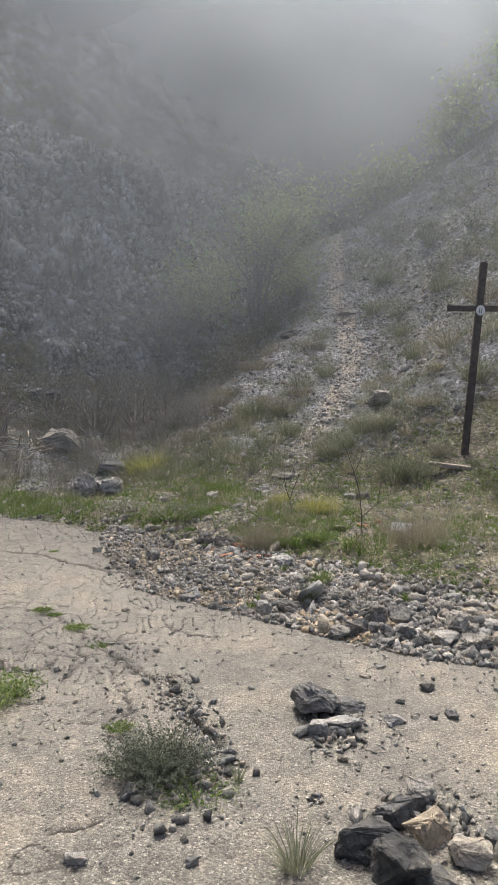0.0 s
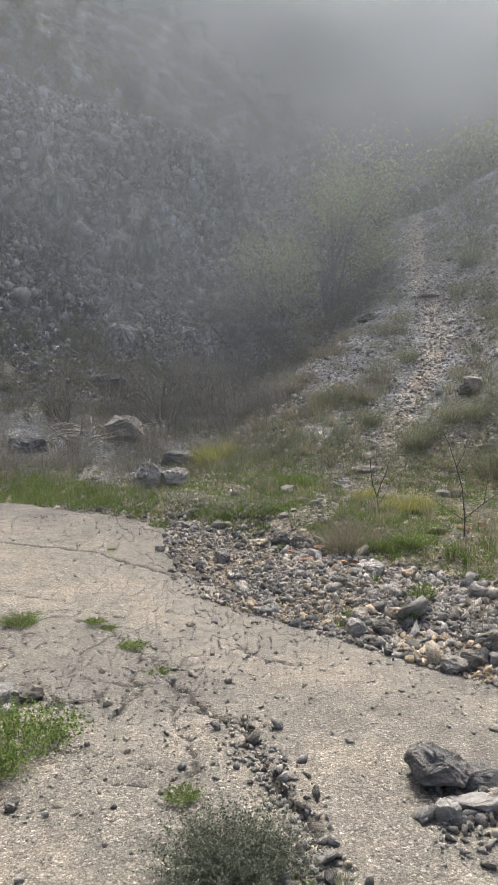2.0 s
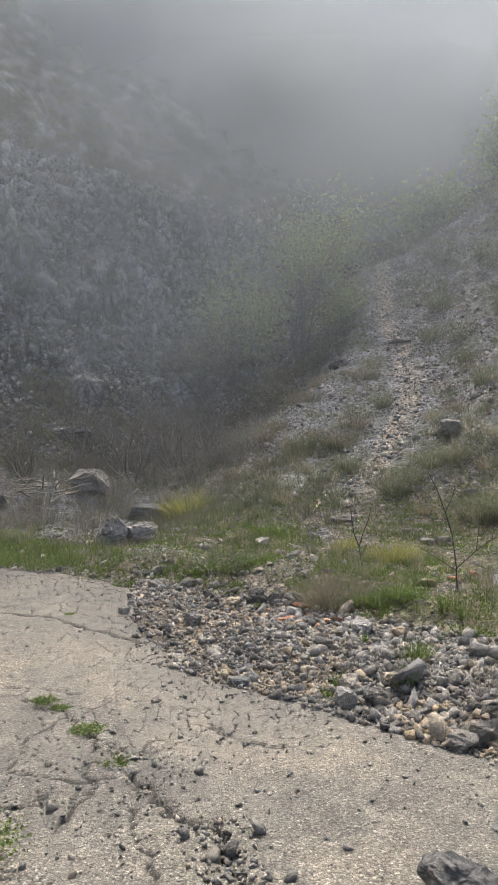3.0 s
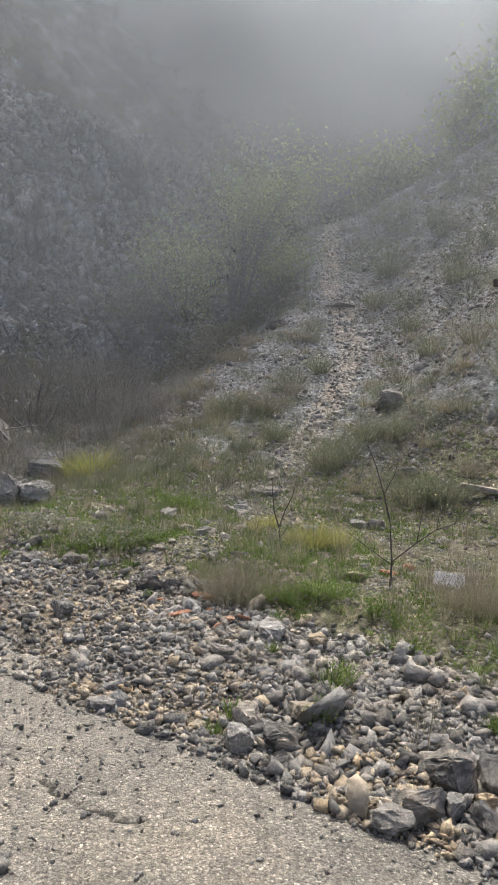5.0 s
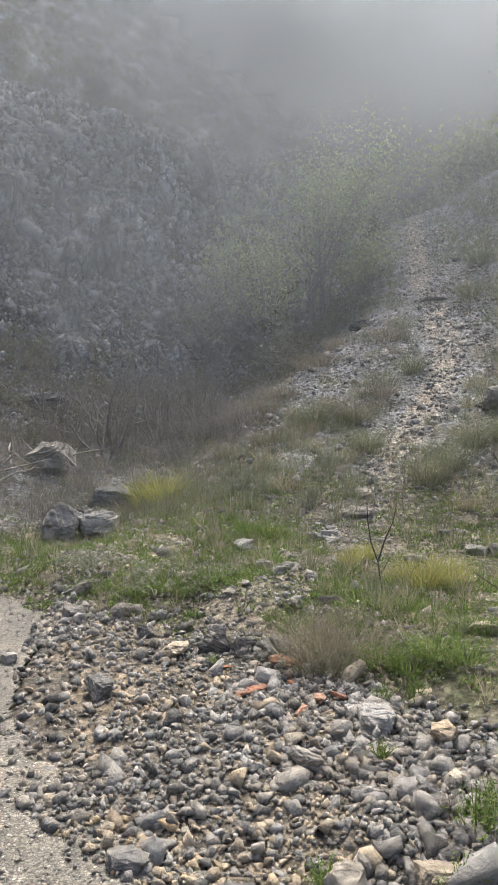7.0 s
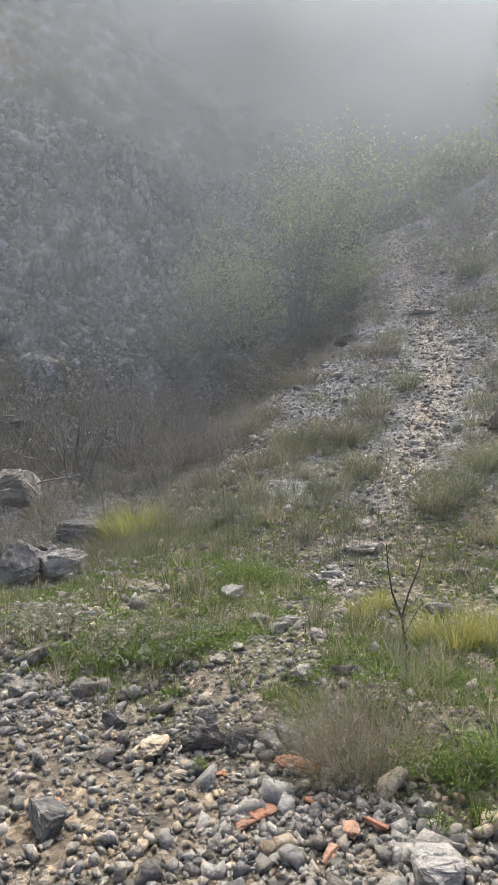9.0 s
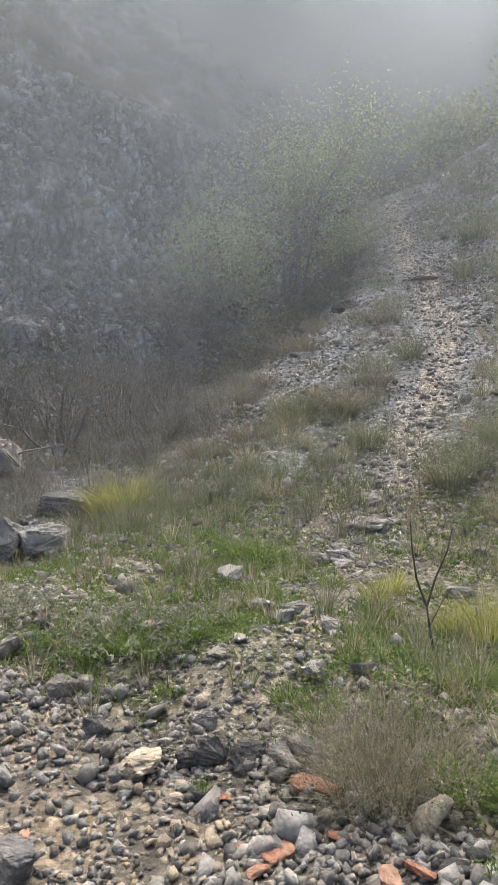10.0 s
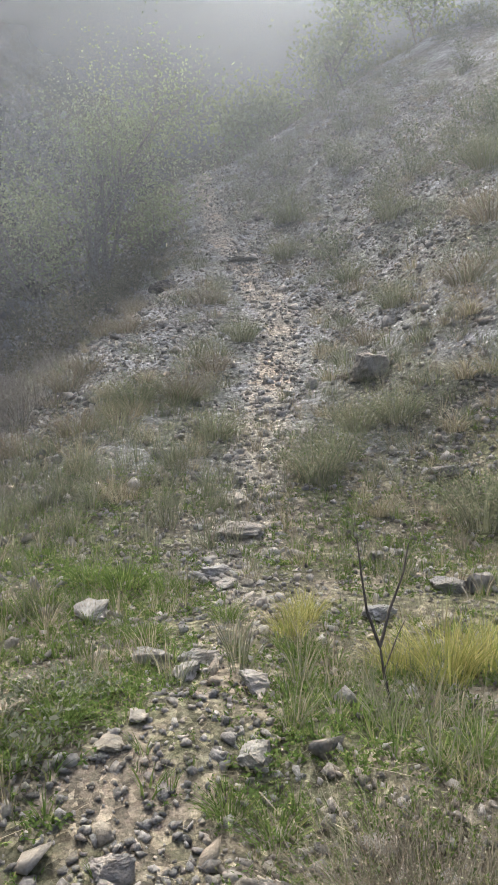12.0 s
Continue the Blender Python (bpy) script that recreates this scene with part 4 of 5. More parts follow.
def grass_cover():
    rng = np.random.default_rng(11)
    short = [tuft(k, 16, 0.11, 0.07, 0.0022, 0.6) for k in range(6)]
    tall = [tuft(10 + k, 22, 0.26, 0.12, 0.002, 0.5) for k in range(5)]
    low = [tuft(20 + k, 10, 0.03, 0.06, 0.003, 0.3, 0.6, 3, 6, 0.014) for k in range(5)]

    def spread(n, box, test):
        x, y = rng.uniform(box[0], box[1], n), rng.uniform(box[2], box[3], n)
        ok = test(x, y) > rng.random(n)
        x, y = x[ok], y[ok]
        return np.stack([x, y, terrain(x, y) + roughness(x, y) - 0.005], -1)

    def bank(x, y):
        inside = np.clip((y - bank_line(x)) / 0.35 + 0.2, 0, 1) * np.clip((11.3 - y) / 1.6, 0, 1)
        worn = 1 - 0.85 * np.clip(1 - np.abs(x - path_middle(y)) / 0.34, 0, 1)
        worn = worn * np.interp(x, [0.1, 0.8], [1.0, 0.5])
        return inside * worn * np.clip(0.5 + 3.0 * fbm(x * 1.9, y * 1.9, 4, 25), 0, 1)

    p = spread(9500, (-5.5, 3.8, 4.8, 11.3), bank)
    joined("bank_grass", short, GREEN, p, rng.uniform(0.5, 1.3, len(p)), rng, 0.2, label="short green grass covering the bank", category="grass")
    p = spread(15000, (-5.0, 3.4, 5.0, 11), bank)
    joined("bank_weeds", low, GREEN, p, rng.uniform(0.6, 1.5, len(p)), rng, 0.2, label="low green weeds among stones on the bank", category="weeds")
    p = spread(2600, (-5.0, 3.6, 5.0, 12.2), lambda x, y: bank(x, y) * np.clip((y - bank_line(x)) / 1.5, 0.1, 1) * 0.8 + 0.25 * (y > 10) * (y < 12.2))
    joined("tall_grass", tall, OLIVE, p, rng.uniform(0.6, 1.25, len(p)), rng, 0.25, label="thin olive and straw-coloured grass stalks", category="grass")
    p = spread(1800, (-5.0, 3.6, 5.0, 12), lambda x, y: 0.5 * bank(x, y) + (0.15 + 0.35 * (x > 0.4)) * (y > bank_line(x) + 0.2))
    joined("dry_grass", tall, DRY, p, rng.uniform(0.5, 1.1, len(p)), rng, 0.4, label="dry straw-coloured grass among the green", category="grass")
    # the belt of tall grass below the hill, and the green strip by the road's far end
    p = spread(650, (-1.9, 0.5, 9.2, 11.6), lambda x, y: np.clip(1 - np.abs(y - 10.5 + 0.2 * x) / 0.9, 0, 1))
    joined("tall_grass", tall, OLIVE, p, rng.uniform(0.7, 1.35, len(p)), rng, 0.25, label="tall thin olive grass belt below the hill", category="grass")
    p = spread(800, (-5.5, -2.2, 8.4, 10.5), lambda x, y: np.clip(1 - np.abs(y - 9.2 + 0.45 * (x + 2.9)) / 0.6, 0, 1))
    joined("green_strip", tall, GREEN, p, rng.uniform(0.6, 1.1, len(p)), rng, 0.25, label="lush green grass strip along the road's end", category="grass")
    # the slopes
    clump = [tuft(40 + k, 85, 0.24, 0.24, 0.0026, 0.9, 0.5) for k in range(6)]
    p = spread(4600, (-5.0, 9, 10.4, 26), lambda x, y: (cliff_depth(x, y) < 2) * np.clip(0.34 + 1.5 * fbm(x * 0.8, y * 0.8, 3, 27), 0, 1) * np.where(((x > 2.5) & (y > 13.0)) | ((x < -0.1 + 0.2 * (y - 13.2)) & (y > 11.5) & (x > -2.2)), 0.35, 1.0) * (np.abs(x - path_middle(y)) > 0.45) * (1 - 0.85 * (((x - 0.25 - 0.12 * (y - 13)) / 0.7) ** 2 + ((y - 14.2) / 1.9) ** 2 < 1)))
    half = rng.random(len(p)) < 0.5
    joined("slope_tussocks", clump, OLIVE, p[half], rng.uniform(0.5, 1.3, half.sum()), rng, 0.35, label="olive tussocks scattered over the stony slope", category="grass")
    joined("slope_tussocks", clump, DRY, p[~half], rng.uniform(0.5, 1.2, (~half).sum()), rng, 0.35, label="dry brownish tussocks on the stony slope", category="grass")
    brush = [tuft(50 + k, 60, 0.4, 0.3, 0.0028, 0.5, 0.5, 4, 3, 0.02) for k in range(5)]
    p = spread(900, (-6.5, -0.6, 10.8, 17), lambda x, y: (cliff_depth(x, y) < 1.5) * np.clip(0.55 + 1.2 * fbm(x * 0.9, y * 0.9, 3, 37), 0, 1) * np.clip(-0.3 - x + 0.1 * (y - 11), 0, 1))
    joined("ravine_scrub", brush, GREYTWIG, p, rng.uniform(0.5, 1.2, len(p)), rng, 0.4, label="grey dry scrub covering the ravine floor", category="scrub")
    p = spread(2400, (-3, 7, 10.4, 22), lambda x, y: (cliff_depth(x, y) < 1) * np.clip(0.4 + 1.4 * fbm(x * 1.1, y * 1.1, 3, 38), 0, 1) * (np.abs(x - path_middle(y)) > 0.45))
    joined("slope_scrub", brush, GREYLEAF, p, rng.uniform(0.3, 0.7, len(p)), rng, 0.4, label="small grey-green scrub among the scree", category="scrub")
    shrub = [tuft(60 + k, 40, 0.55, 0.42, 0.006, 0.5, 0.3, 4, 7, 0.055) for k in range(5)]
    p = spread(7000, (-12, 1.5, 13, 31), lambda x, y: (cliff_depth(x, y) > -1.5) * np.clip(0.2 + 0.3 * (cliff_depth(x, y) < 3.5) + 0.6 * (cliff_depth(x, y) > 7.4) + 1.6 * fbm(x * 0.6, y * 0.6, 3, 29), 0, 0.85))
    joined("cliff_shrubs", shrub, DIMLEAF, p, rng.uniform(0.25, 0.8, len(p)), rng, 0.5, label="dull brownish shrubs growing in the cliff", category="shrubs")
    p = spread(5200, (-30, 26, 29, 56), lambda x, y: np.clip(0.45 + 1.5 * fbm(x * 0.3, y * 0.3, 3, 33), 0, 1))
    joined("far_shrubs", shrub, DIMLEAF, p, rng.uniform(1.2, 3.6, len(p)), rng, 0.3, label="dim scrub covering the misty mountainside", category="shrubs")
    p = spread(700, (3, 12, 14, 26), lambda x, y: np.clip(0.3 + fbm(x * 0.6, y * 0.6, 3, 35), 0, 1))
    joined("slope_shrubs", shrub, GREYLEAF, p, rng.uniform(0.5, 1.2, len(p)), rng, 0.4, label="grey-green low shrubs on the upper slope", category="shrubs")


def straw_litter():
    rng = np.random.default_rng(13)
    flat = [tuft(80 + k, 5, 0.02, 0.16, 0.0014, 0.2, 0.5, 4) for k in range(6)]
    n = 2600
    x, y = rng.uniform(-3.0, 3.2, n), rng.uniform(5.3, 12.0, n)
    ok = y > bank_line(x) - 0.25 + rng.uniform(-0.2, 0.5, n)
    x, y = x[ok], y[ok]
    where = np.stack([x, y, terrain(x, y) + roughness(x, y) + 0.012], -1)
    joined("straw_litter", flat, DRY, where, rng.uniform(0.6, 1.5, len(x)), rng, 0.25, label="dry straw litter lying on the bank", category="straw")


def stone_heap(x0, y0, sx, sy, count, seed, label):
    """A small heap, stone by stone."""
    rng = np.random.default_rng(seed)
    heap = empty("stone_heap", x0, y0, float(surface(x0, y0)), label, "stones")
    for _ in range(count):
        x, y = x0 + rng.normal(0, sx), y0 + rng.normal(0, sy)
        r = rng.uniform(0.012, 0.03) + (rng.random() < 0.2) * 0.015
        ob = new("stone", rock_mesh(int(rng.integers(16)), (ROCK, ROCK, DARK, PALE)[int(rng.integers(4))]))
        ob.parent = heap
        ob.location = Vector((x, y, float(surface(x, y)) + 0.4 * r)) - heap.location
        ob.rotation_euler = rng.uniform(0, 6.3, 3)
        ob.scale = r * rng.uniform(0.8, 1.3, 3)


def named_plants():
    bush_stems = mesh_from("foliage", *tuft(201, 1000, 0.34, 0.27, 0.001, 0.35, 0.6, 7, 9, 0.007, 0.45), BROWNTWIG)
    bush_green = mesh_from("green_base", *tuft(202, 240, 0.2, 0.30, 0.0018, 0.7, 0.6, 5, 3, 0.012, 0.3), OLIVE)
    two_part("brown_bush", 0.14, 6.8, "rounded brownish dry bush at the edge of the rubble", "bush", [("foliage", bush_stems, ""), ("green_base", bush_green, "olive grass at its foot")], 1.08)
    two_part("brown_bush", 1.5, 6.2, "tall brownish dry bush on the bank", "bush", [("foliage", bush_stems, ""), ("green_base", bush_green, "olive grass at its foot")], 0.95, 70)
    rosemary = mesh_from("foliage", *tuft(203, 480, 0.19, 0.2, 0.0014, 0.4, 0.6, 5, 30, 0.011, 0.5), ROSEMARY)
    weeds = mesh_from("weeds", *tuft(204, 110, 0.07, 0.13, 0.003, 0.7, 0.8, 4, 4, 0.015), WEED)
    two_part("grey_green_shrub", -0.38, 2.72, "low grey-green shrub growing from a crack in the asphalt", "shrub", [("foliage", rosemary, ""), ("dead_wood", mesh_from("dead_wood", *tuft(221, 70, 0.15, 0.26, 0.002, 0.5, 0.5), BROWNTWIG), "dry brown woody stems at its foot")], 1.0)
    plant("weeds", -0.19, 2.55, weeds, "green grassy weeds in the broken asphalt", "weeds", 1.0)
    plant("weeds", -0.02, 2.66, mesh_from("dry_weed", *tuft(205, 40, 0.13, 0.07, 0.002, 0.5), OLIVE), "dry olive weed in the broken asphalt", "weeds")
    plant("grass_tuft", 0.2, 2.08, mesh_from("grass_tuft", *tuft(206, 120, 0.22, 0.17, 0.002, 0.5), OLIVE), "pale olive grass tuft beside dark rocks", "grass", 1.1)
    green = mesh_from("weed_clump", *tuft(207, 240, 0.19, 0.2, 0.002, 0.6, 0.8, 4, 14, 0.017), WEED)
    plant("weed_clump", -1.37, 3.42, green, "bright green leafy weeds on the asphalt", "weeds", 1.0)
    plant("weed_clump", -1.45, 3.2, green, "bright green leafy weeds on the asphalt", "weeds", 0.8, 90)
    plant("weed_clump", -1.96, 4.9, green, "small green weeds at the road's margin", "weeds", 0.5, 40)
    plant("dry_stalk", -1.34, 3.15, mesh_from("dry_stalk", *tuft(231, 3, 0.42, 0.08, 0.0018, 0.2, 0.3, 6, 6, 0.012, 0.3), BROWNTWIG), "tall thin dry weed stalk among green weeds", "weeds")
    moss = mesh_from("moss_tuft", *tuft(208, 150, 0.035, 0.09, 0.003, 0.4, 0.95, 3, 9, 0.013), WEED)
    for x, y, s in [(-1.17, 4.6, 0.8), (-0.95, 4.31, 0.9), (-0.61, 3.11, 0.7), (-1.5, 4.95, 0.7), (-1.4, 4.9, 0.5), (-1.9, 6.75, 0.4)]:
        plant("moss_tuft", x, y, moss, "small bright green tuft in an asphalt crack", "moss", 0.85 * s, 100 * x, "green tufts in the cracks", -0.02)
    lush = mesh_from("lush_tuft", *tuft(232, 170, 0.13, 0.13, 0.0024, 0.7, 0.6, 4, 2, 0.012), WEED)
    for x, y, s in [(0.39, 6.7, 1.2), (0.5, 6.62, 1.1), (0.62, 6.66, 1.2), (0.74, 6.55, 1.0), (-0.3, 9.15, 1.3), (-0.45, 9.3, 1.2), (-0.1, 9.05, 0.9), (-0.85, 7.75, 1.1), (-0.72, 7.68, 1.0), (-1.0, 7.72, 0.9), (-0.6, 7.8, 0.9), (0.28, 8.1, 0.9), (0.9, 6.95, 1.0), (-0.05, 7.25, 0.9), (-0.15, 7.35, 0.8), (0.1, 8.55, 0.8), (-0.7, 9.0, 1.0), (-0.95, 9.3, 0.9), (0.55, 7.3, 0.8), (-0.25, 8.45, 0.8)]:
        plant("lush_tuft", x, y, lush, "lush fresh green grass tuft on the bank", "grass", s, 170 * x, "lush tufts on the bank")
    yellow = mesh_from("yellow_tussock", *tuft(209, 260, 0.34, 0.27, 0.0024, 0.6, 0.4), YELLOW)
    for x, y, s in [(0.73, 7.8, 0.95), (0.9, 7.85, 0.8), (0.6, 7.95, 0.6), (-1.5, 10.9, 1.5), (-1.75, 11.1, 1.2), (0.3, 8.3, 0.55), (0.42, 8.5, 0.6)]:
        plant("yellow_tussock", x, y, yellow, "yellow-green grass tussock on the bank", "grass", s, 130 * x, "yellow tussocks")
    upright = mesh_from("green_weed", *tuft(210, 34, 0.17, 0.09, 0.004, 0.4, 0.4, 4, 10, 0.014), WEED)
    for x, y, s in [(0.55, 5.4, 1.1), (0.45, 5.12, 1.0), (0.1, 5.22, 0.7), (0.62, 5.5, 0.9), (-0.42, 6.75, 0.5), (0.9, 6.25, 0.9), (1.0, 6.1, 0.8), (0.35, 6.35, 0.7), (0.5, 6.4, 0.8), (0.02, 5.1, 0.6), (0.3, 5.85, 0.6), (1.2, 5.1, 0.7)]:
        plant("green_weed", x, y, upright, "fresh green weed growing between the stones", "weeds", s, 200 * x, "weeds in the rubble")
    stalks = mesh_from("dry_weed", *tuft(211, 14, 0.3, 0.1, 0.0015, 0.2, 0.6, 4, 4, 0.012), BROWNTWIG)
    for x, y, s in [(0.5, 5.45, 0.8), (0.85, 4.95, 1.0), (0.9, 5.05, 0.9), (0.6, 5.3, 0.7), (1.3, 6.6, 1.6), (1.55, 6.4, 1.8), (1.7, 6.9, 1.7), (1.2, 6.3, 1.5)]:
        plant("dry_weed", x, y, stalks, "thin dry reddish-brown weed stalks", "weeds", s, 150 * x, "dry weed stalks")
    pale = mesh_from("silver_weed", *tuft(212, 70, 0.14, 0.2, 0.003, 0.5, 0.7, 4, 8, 0.022), GREYLEAF)
    for x, y, s in [(-0.85, 7.75, 1.2), (-0.95, 7.95, 1.0), (-1.5, 8.2, 1.0), (-0.6, 7.95, 0.8)]:
        plant("silver_weed", x, y, pale, "silvery low weed on the grassy bank", "weeds", s, 80 * x, "silvery weeds")
    slope = mesh_from("slope_bush", *tuft(213, 210, 0.42, 0.36, 0.003, 0.6, 0.4, 5, 7, 0.02), OLIVE)
    grey = mesh_from("grey_bush", *tuft(214, 240, 0.36, 0.36, 0.003, 0.5, 0.45, 5, 5, 0.02), BROWNTWIG)
    for x, y, s, m in [(1.15, 10.45, 1.05, slope), (1.4, 10.7, 1.0, slope), (1.95, 9.6, 1.3, slope), (2.2, 9.5, 1.2, slope), (1.7, 11.1, 0.9, slope), (2.0, 11.0, 1.0, slope), (-0.55, 13.2, 0.9, grey), (-0.35, 13.5, 0.8, grey), (0.15, 14.4, 0.9, grey), (-0.1, 14.7, 0.8, grey), (0.5, 12.4, 1.0, grey), (0.05, 12.4, 1.1, slope), (0.35, 15.6, 0.9, grey), (2.6, 9.9, 0.8, grey), (2.9, 13.0, 1.0, slope), (3.3, 12.2, 1.1, grey), (3.0, 14.6, 1.0, slope), (0.6, 11.4, 0.9, slope), (-0.5, 11.9, 0.9, grey), (1.4, 13.8, 0.9, slope), (2.4, 12.6, 0.8, grey), (3.4, 10.9, 1.2, slope), (4.2, 13.2, 1.3, grey), (2.7, 16.5, 1.1, slope), (-1.0, 12.3, 0.9, grey), (0.9, 13.0, 0.8, grey), (1.2, 15.2, 0.9, grey), (3.9, 15.3, 1.2, slope), (3.2, 17.8, 1.3, slope), (5.2, 15.0, 1.4, slope)]:
        plant("slope_bush", x, y, m, "low olive bush on the stony slope" if m is slope else "low greyish dry bush on the stony slope", "bush", s, 77 * x, "bushes on the slope")
    straw = mesh_from("flattened_straw", *tuft(215, 150, 0.3, 0.6, 0.003, 1.6, 0.15, 6), DRY)
    for x, y, s in [(2.3, 10.6, 1.0), (2.6, 11.0, 1.1), (1.4, 9.9, 0.7), (0.2, 12.9, 1.0), (-0.2, 12.7, 0.9), (3.0, 11.6, 1.0)]:
        plant("flattened_straw", x, y, straw, "long dry grass combed flat on the slope", "grass", s, 60 * x, "flattened dry grass")


def tube(points, radii, sides=5):
    V, F = [], []
    points = [np.asarray(p, float) for p in points]
    for k, (p, r) in enumerate(zip(points, radii)):
        d = points[min(k + 1, len(points) - 1)] - points[max(k - 1, 0)]
        d = d / (np.linalg.norm(d) + 1e-9)
        a = np.cross(d, [0.3, 1, 0.2])
        a /= np.linalg.norm(a)
        b = np.cross(d, a)
        for s in range(sides):
            t = 2 * math.pi * s / sides
            V.append(p + r * (math.cos(t) * a + math.sin(t) * b))
    for k in range(len(points) - 1):
        for s in range(sides):
            i, j = k * sides + s, k * sides + (s + 1) % sides
            F += [(i, j, j + sides), (i, j + sides, i + sides)]
    return V, F


def branches(rng, start, direction, length, radius, depth, out, tips, split=3, spread=0.6, rise=0.15):
    """Grows one limb and those that fork from it."""
    pts, p, d = [np.array(start, float)], np.array(start, float), np.array(direction, float)
    for _ in range(4):
        d = d + rng.normal(0, 0.12, 3) + np.array([0, 0, rise * 0.3])
        d /= np.linalg.norm(d)
        p = p + d * length / 4
        pts.append(p)
    out.append(tube(pts, np.linspace(radius, radius * 0.5, 5), 5 if depth > 1 else 3))
    tips += pts[2:]
    if depth == 0:
        return
    for _ in range(split):
        k = int(rng.integers(2, 5))
        nd = d + rng.normal(0, spread, 3) + np.array([0, 0, rise])
        branches(rng, pts[k], nd / np.linalg.norm(nd), length * rng.uniform(0.55, 0.8), radius * 0.5, depth - 1, out, tips, split, spread, rise)


def merged(pieces):
    V, F = [], []
    for v, f in pieces:
        F += [(a + len(V), b + len(V), c + len(V)) for a, b, c in f]
        V += list(v)
    return np.array(V), np.array(F)


def leaf_cloud(rng, tips, count, size, scatter):
    t = np.array(tips)
    c = t[rng.integers(0, len(t), count)] + rng.normal(0, scatter, (count, 3))
    d1, d2 = rng.normal(size=(count, 3)), rng.normal(size=(count, 3))
    d1 *= (size * rng.uniform(0.6, 1.3, count) / np.linalg.norm(d1, axis=1))[:, None]
    d2 *= (0.32 * size / np.linalg.norm(d2, axis=1))[:, None]
    V = np.stack([c, c + 0.5 * d1 + d2, c + d1, c + 0.5 * d1 - d2], 1).reshape(-1, 3)
    i = 4 * np.arange(count)[:, None]
    return V, np.concatenate([i + [0, 1, 2], i + [0, 2, 3]])


def tree(name, x, y, seed, stems, height, leaves, leaf, label, leaf_material, scatter=0.26, lean=0.7, depth=3, split=3, category="tree", crown="leaves"):
    rng = np.random.default_rng(seed)
    ob = empty(name, x, y, float(surface(x, y)) - 0.05, label, category)
    wood, tips = [], []
    for k in range(stems):
        a = 6.283 * k / stems + rng.uniform(-0.5, 0.5)
        d = np.array([math.cos(a) * lean * rng.uniform(0.4, 1.2), math.sin(a) * lean * rng.uniform(0.4, 1.2), 1.0])
        branches(rng, (0.08 * math.cos(a), 0.08 * math.sin(a), 0), d / np.linalg.norm(d), height * 0.42 * rng.uniform(0.8, 1.1), 0.012 * height * rng.uniform(0.7, 1.1), depth, wood, tips, split, 0.6, 0.18)
    trunk = new("trunk", mesh_from("trunk", *merged(wood), BARK, True))
    trunk.parent = ob
    if leaves:
        c = new(crown, mesh_from(crown, *leaf_cloud(rng, tips, leaves, leaf, scatter), leaf_material))
        c.parent = ob
    return ob


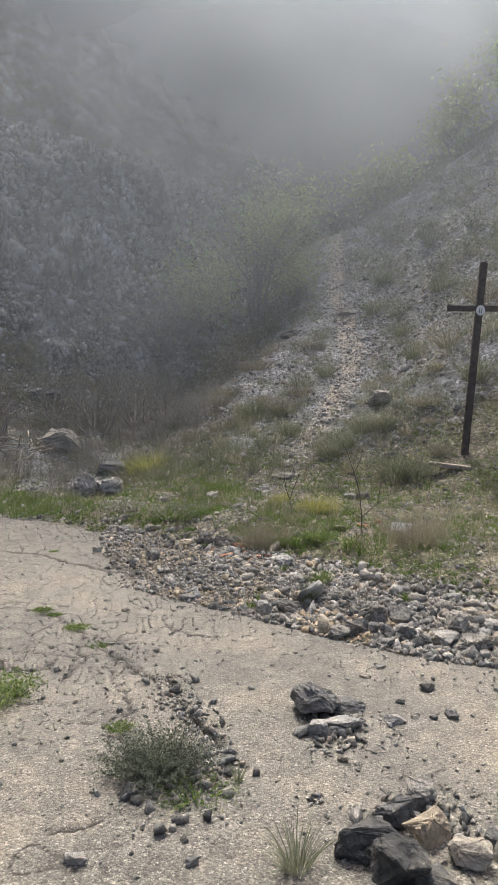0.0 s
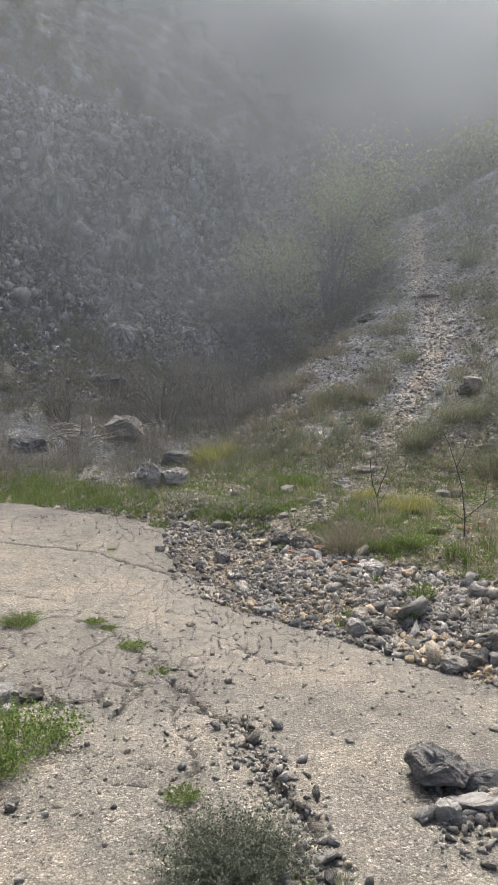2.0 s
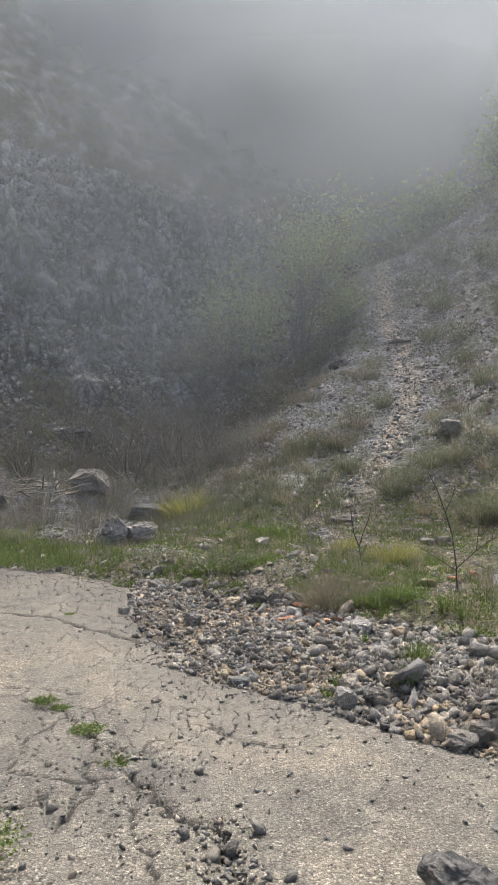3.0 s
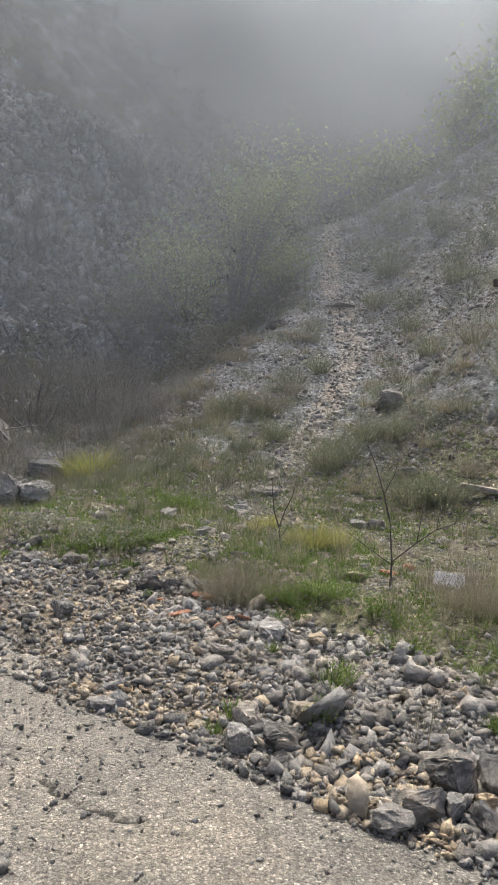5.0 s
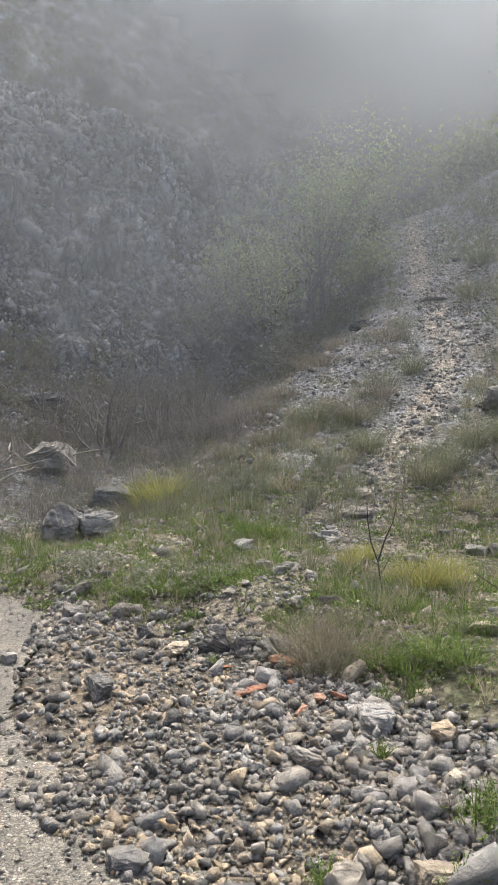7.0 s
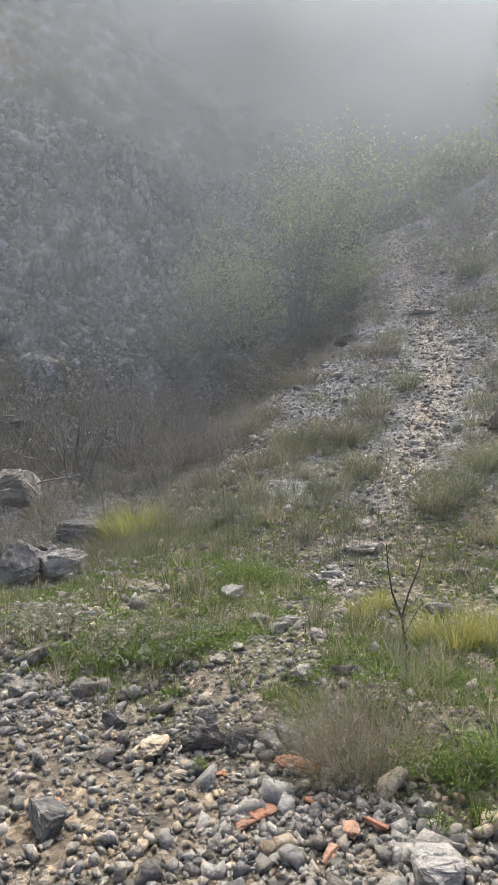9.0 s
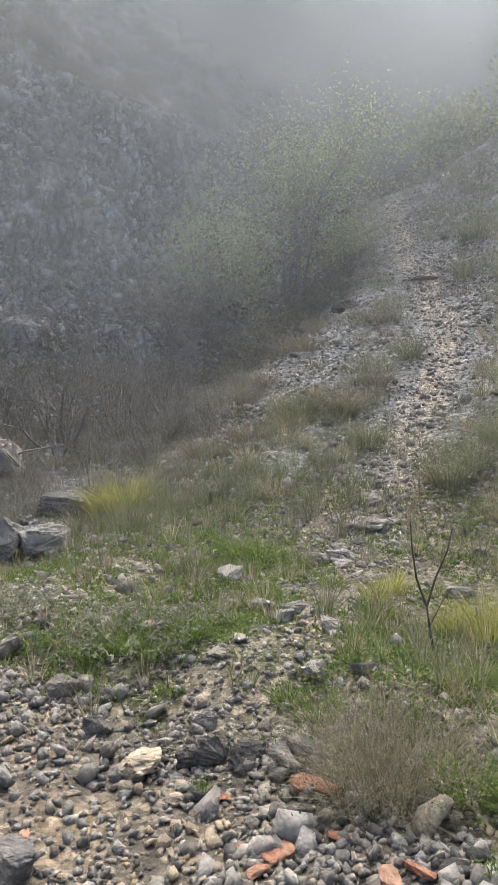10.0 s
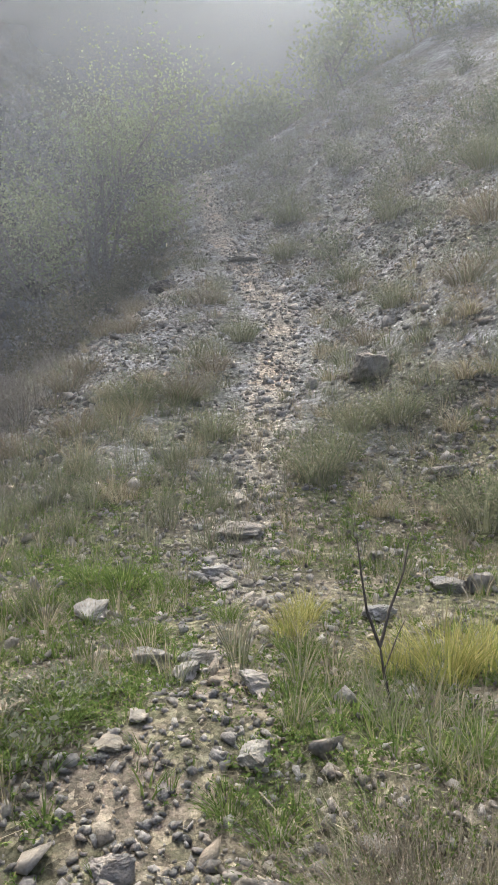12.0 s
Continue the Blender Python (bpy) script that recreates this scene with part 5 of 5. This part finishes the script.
def woody_things():
    tree("young_tree", 0.1, 19.9, 301, 7, 4.7, 14000, 0.055, "many-stemmed young tree with sparse light green leaves", LEAF, 0.3, 0.36)
    tree("young_tree", -1.0, 20.2, 302, 5, 2.7, 6000, 0.07, "smaller leafy tree at the head of the ravine", LEAF)
    tree("young_tree", 1.2, 20.2, 307, 5, 1.2, 1800, 0.07, "low leafy tree beside the path", LEAF)
    tree("dark_shrub", -2.3, 19.6, 303, 5, 2.0, 1500, 0.08, "dark bare-looking shrub at the cliff's foot", DIMLEAF, category="shrub")
    tree("dark_shrub", -1.6, 20.6, 304, 5, 2.2, 1500, 0.08, "dark bare-looking shrub at the cliff's foot", DIMLEAF, category="shrub")
    tree("dark_shrub", -0.6, 17.4, 305, 5, 1.3, 900, 0.07, "dull shrub behind the scree crest", DIMLEAF, category="shrub")
    for k, (x, y, h) in enumerate([(-3.4, 32, 7), (-6.5, 31.8, 6), (0.5, 32.3, 7), (4.5, 31.8, 5.5), (8, 32.5, 7), (6.5, 24, 3.2), (8.5, 23.5, 3.0), (-9, 31.5, 6), (4.2, 24.6, 2.2), (11, 32, 6)]):
        tree("misty_tree", x, y, 320 + k, 2, h, 3200, 0.13, "pale tree standing in the mist on the mountainside", LEAF, 0.35, 0.25)
    for k, (x, y, h) in enumerate([(-2.8, 13.4, 1.7), (-2.2, 14.0, 1.6), (-3.1, 14.4, 1.9), (-1.7, 14.6, 1.4), (-2.6, 15.2, 1.7), (-3.9, 14.3, 1.6), (-1.6, 13.3, 1.2), (-4.6, 13.2, 1.4), (-2.0, 16.0, 1.6)]):
        tree("bare_shrub", x, y, 340 + k, 7, h, 0, 0, "bare grey shrub with thin tangled twigs in the ravine", None, lean=0.7, depth=2, split=4, category="shrub")

    def sapling(x, y, stems, label):
        ob = empty("sapling", x, y, ground_at(x, y) - 0.02, label, "sapling")
        for pts, r in stems:
            child = new("stem", mesh_from("stem", *tube(pts, np.linspace(r, r * 0.4, len(pts)), 5), SAPWOOD, True))
            child.parent = ob

    sapling(0.48, 7.72, [([(0, 0, 0), (-0.02, 0, 0.1), (-0.035, 0, 0.2)], 0.008), ([(-0.035, 0, 0.2), (-0.08, 0, 0.32), (-0.1, 0, 0.45), (-0.105, 0.02, 0.56)], 0.006), ([(-0.035, 0, 0.2), (0.0, 0, 0.32), (0.05, 0, 0.44), (0.07, 0, 0.54)], 0.006), ([(-0.02, 0, 0.12), (0.04, 0.03, 0.22), (0.08, 0.05, 0.27)], 0.003)], "bare forked sapling with two dark stems")
    sapling(1.09, 6.72, [([(0, 0, 0), (0, 0, 0.2), (-0.03, 0, 0.45)], 0.009), ([(-0.03, 0, 0.45), (-0.08, 0, 0.62), (-0.14, 0.02, 0.8), (-0.2, 0.03, 0.92)], 0.006), ([(0, 0, 0.2), (0.15, 0, 0.33), (0.27, 0, 0.42), (0.3, 0.03, 0.62)], 0.005), ([(0.27, 0, 0.42), (0.38, 0, 0.46), (0.48, 0.02, 0.62)], 0.004), ([(0, 0, 0.18), (-0.16, 0.03, 0.28), (-0.28, 0.05, 0.36)], 0.004), ([(-0.08, 0, 0.62), (-0.02, 0, 0.75), (0.0, 0.02, 0.84)], 0.004), ([(0.15, 0, 0.33), (0.18, 0.05, 0.48), (0.2, 0.08, 0.6)], 0.004)], "bare dark sapling with spreading branches on the bank")
    # dead branches
    rng = np.random.default_rng(31)
    for _ in range(22):
        x, y = rng.normal(-3.95, 0.35), rng.normal(12.2, 0.25)
        a, l = rng.uniform(0, 6.28), rng.uniform(0.3, 0.9)
        z = ground_at(x, y) + rng.uniform(0.02, 0.3)
        pts = [(0, 0, 0), (0.4 * l * math.cos(a), 0.4 * l * math.sin(a), 0.03 + rng.uniform(-0.05, 0.12)), (l * math.cos(a), l * math.sin(a), rng.uniform(-0.1, 0.3))]
        ob = new("dead_branch", mesh_from("dead_branch", *tube(pts, [0.016, 0.012, 0.006], 5), DEADWOOD, True))
        ob.location = (x, y, z)
        tagged(ob, "bleached dead branch in a tangled pile", "branch", "pile of dead branches")


# ---- made things ----
def slab(name, size, material, parent=None, bevel=0.006, cuts=0):
    bm = bmesh.new()
    bmesh.ops.create_cube(bm, size=1.0)
    bmesh.ops.scale(bm, vec=size, verts=bm.verts)
    bmesh.ops.bevel(bm, geom=list(bm.edges), offset=bevel, segments=2, affect="EDGES")
    if cuts:
        bmesh.ops.subdivide_edges(bm, edges=[e for e in bm.edges if e.calc_length() > 0.05], cuts=cuts)
        for v in bm.verts:
            v.co += 0.006 * noise.noise_vector(v.co * 14)
    me = bpy.data.meshes.new(name)
    bm.to_mesh(me)
    bm.free()
    me.materials.append(material)
    ob = new(name, me)
    ob.parent = parent
    return ob


def disc(name, radius, depth, material, parent, sx=1.0):
    bm = bmesh.new()
    bmesh.ops.create_cone(bm, cap_ends=True, segments=32, radius1=radius, radius2=radius, depth=depth)
    bmesh.ops.bevel(bm, geom=[e for e in bm.edges if e.calc_face_angle(0) > 1], offset=depth * 0.25, segments=2, affect="EDGES")
    bmesh.ops.scale(bm, vec=(sx, 1, 1), verts=bm.verts)
    bmesh.ops.rotate(bm, matrix=Matrix.Rotation(radians(90), 3, "X"), verts=bm.verts)
    me = bpy.data.meshes.new(name)
    bm.to_mesh(me)
    bm.free()
    me.materials.append(material)
    ob = new(name, me)
    ob.parent = parent
    return ob


def way_cross(x, y):
    cross = empty("cross", x, y, ground_at(x, y) - 0.1, "dark brown iron wayside cross with a white plate, leaning", "cross")
    cross.rotation_euler = (0, radians(4.6), 0)
    post = slab("post", (0.095, 0.06, 2.7), RUSTY, cross)
    post.location = (0, 0, 1.35)
    arm = slab("arm", (0.92, 0.05, 0.075), RUSTY, cross)
    arm.location, arm.rotation_euler = (0.01, -0.057, 2.07), (0, radians(-4.6), 0)
    plate = disc("number_plate", 0.068, 0.016, ENAMEL, cross, 0.85)
    plate.location = (-0.005, -0.092, 2.04)
    for dx in (-0.014, 0.014):
        bar = slab("numeral", (0.01, 0.004, 0.07), BLACKPAINT, plate, 0.001)
        bar.location = (dx, -0.010, 0)
    return cross


def made_things():
    way_cross(2.92, 9.78)
    board = slab("wooden_board", (0.75, 0.12, 0.05), DEADWOOD, None, 0.008, 3)
    board.location, board.rotation_euler = (2.75, 9.5, ground_at(2.75, 9.5) + 0.05), (0.1, radians(6), radians(-8))
    tagged(board, "weathered grey wooden board lying before the cross", "board")
    plate = slab("white_board", (0.2, 0.035, 0.09), WHITEBOARD, None, 0.006, 3)
    plate.location, plate.rotation_euler = (1.5, 6.85, ground_at(1.5, 6.85) + 0.06), (radians(-25), radians(4), radians(-5))
    tagged(plate, "broken dirty white board lying in the dry weeds", "board")


cliff_blocks()
hill_stones()
bank_gravel()
named_rocks()
grass_cover()
straw_litter()
named_plants()
woody_things()
made_things()
stone_heap(0.47, 3.12, 0.08, 0.09, 60, 51, "heap of small broken stones beside the jagged rock")
stone_heap(0.8, 2.35, 0.16, 0.16, 60, 52, "small broken stones strewn round dark rocks")
stone_heap(-0.28, 2.6, 0.14, 0.14, 50, 53, "broken asphalt crumbs and stones round the shrub")
crack_crumbs()
road_gravel()
rubble_band()
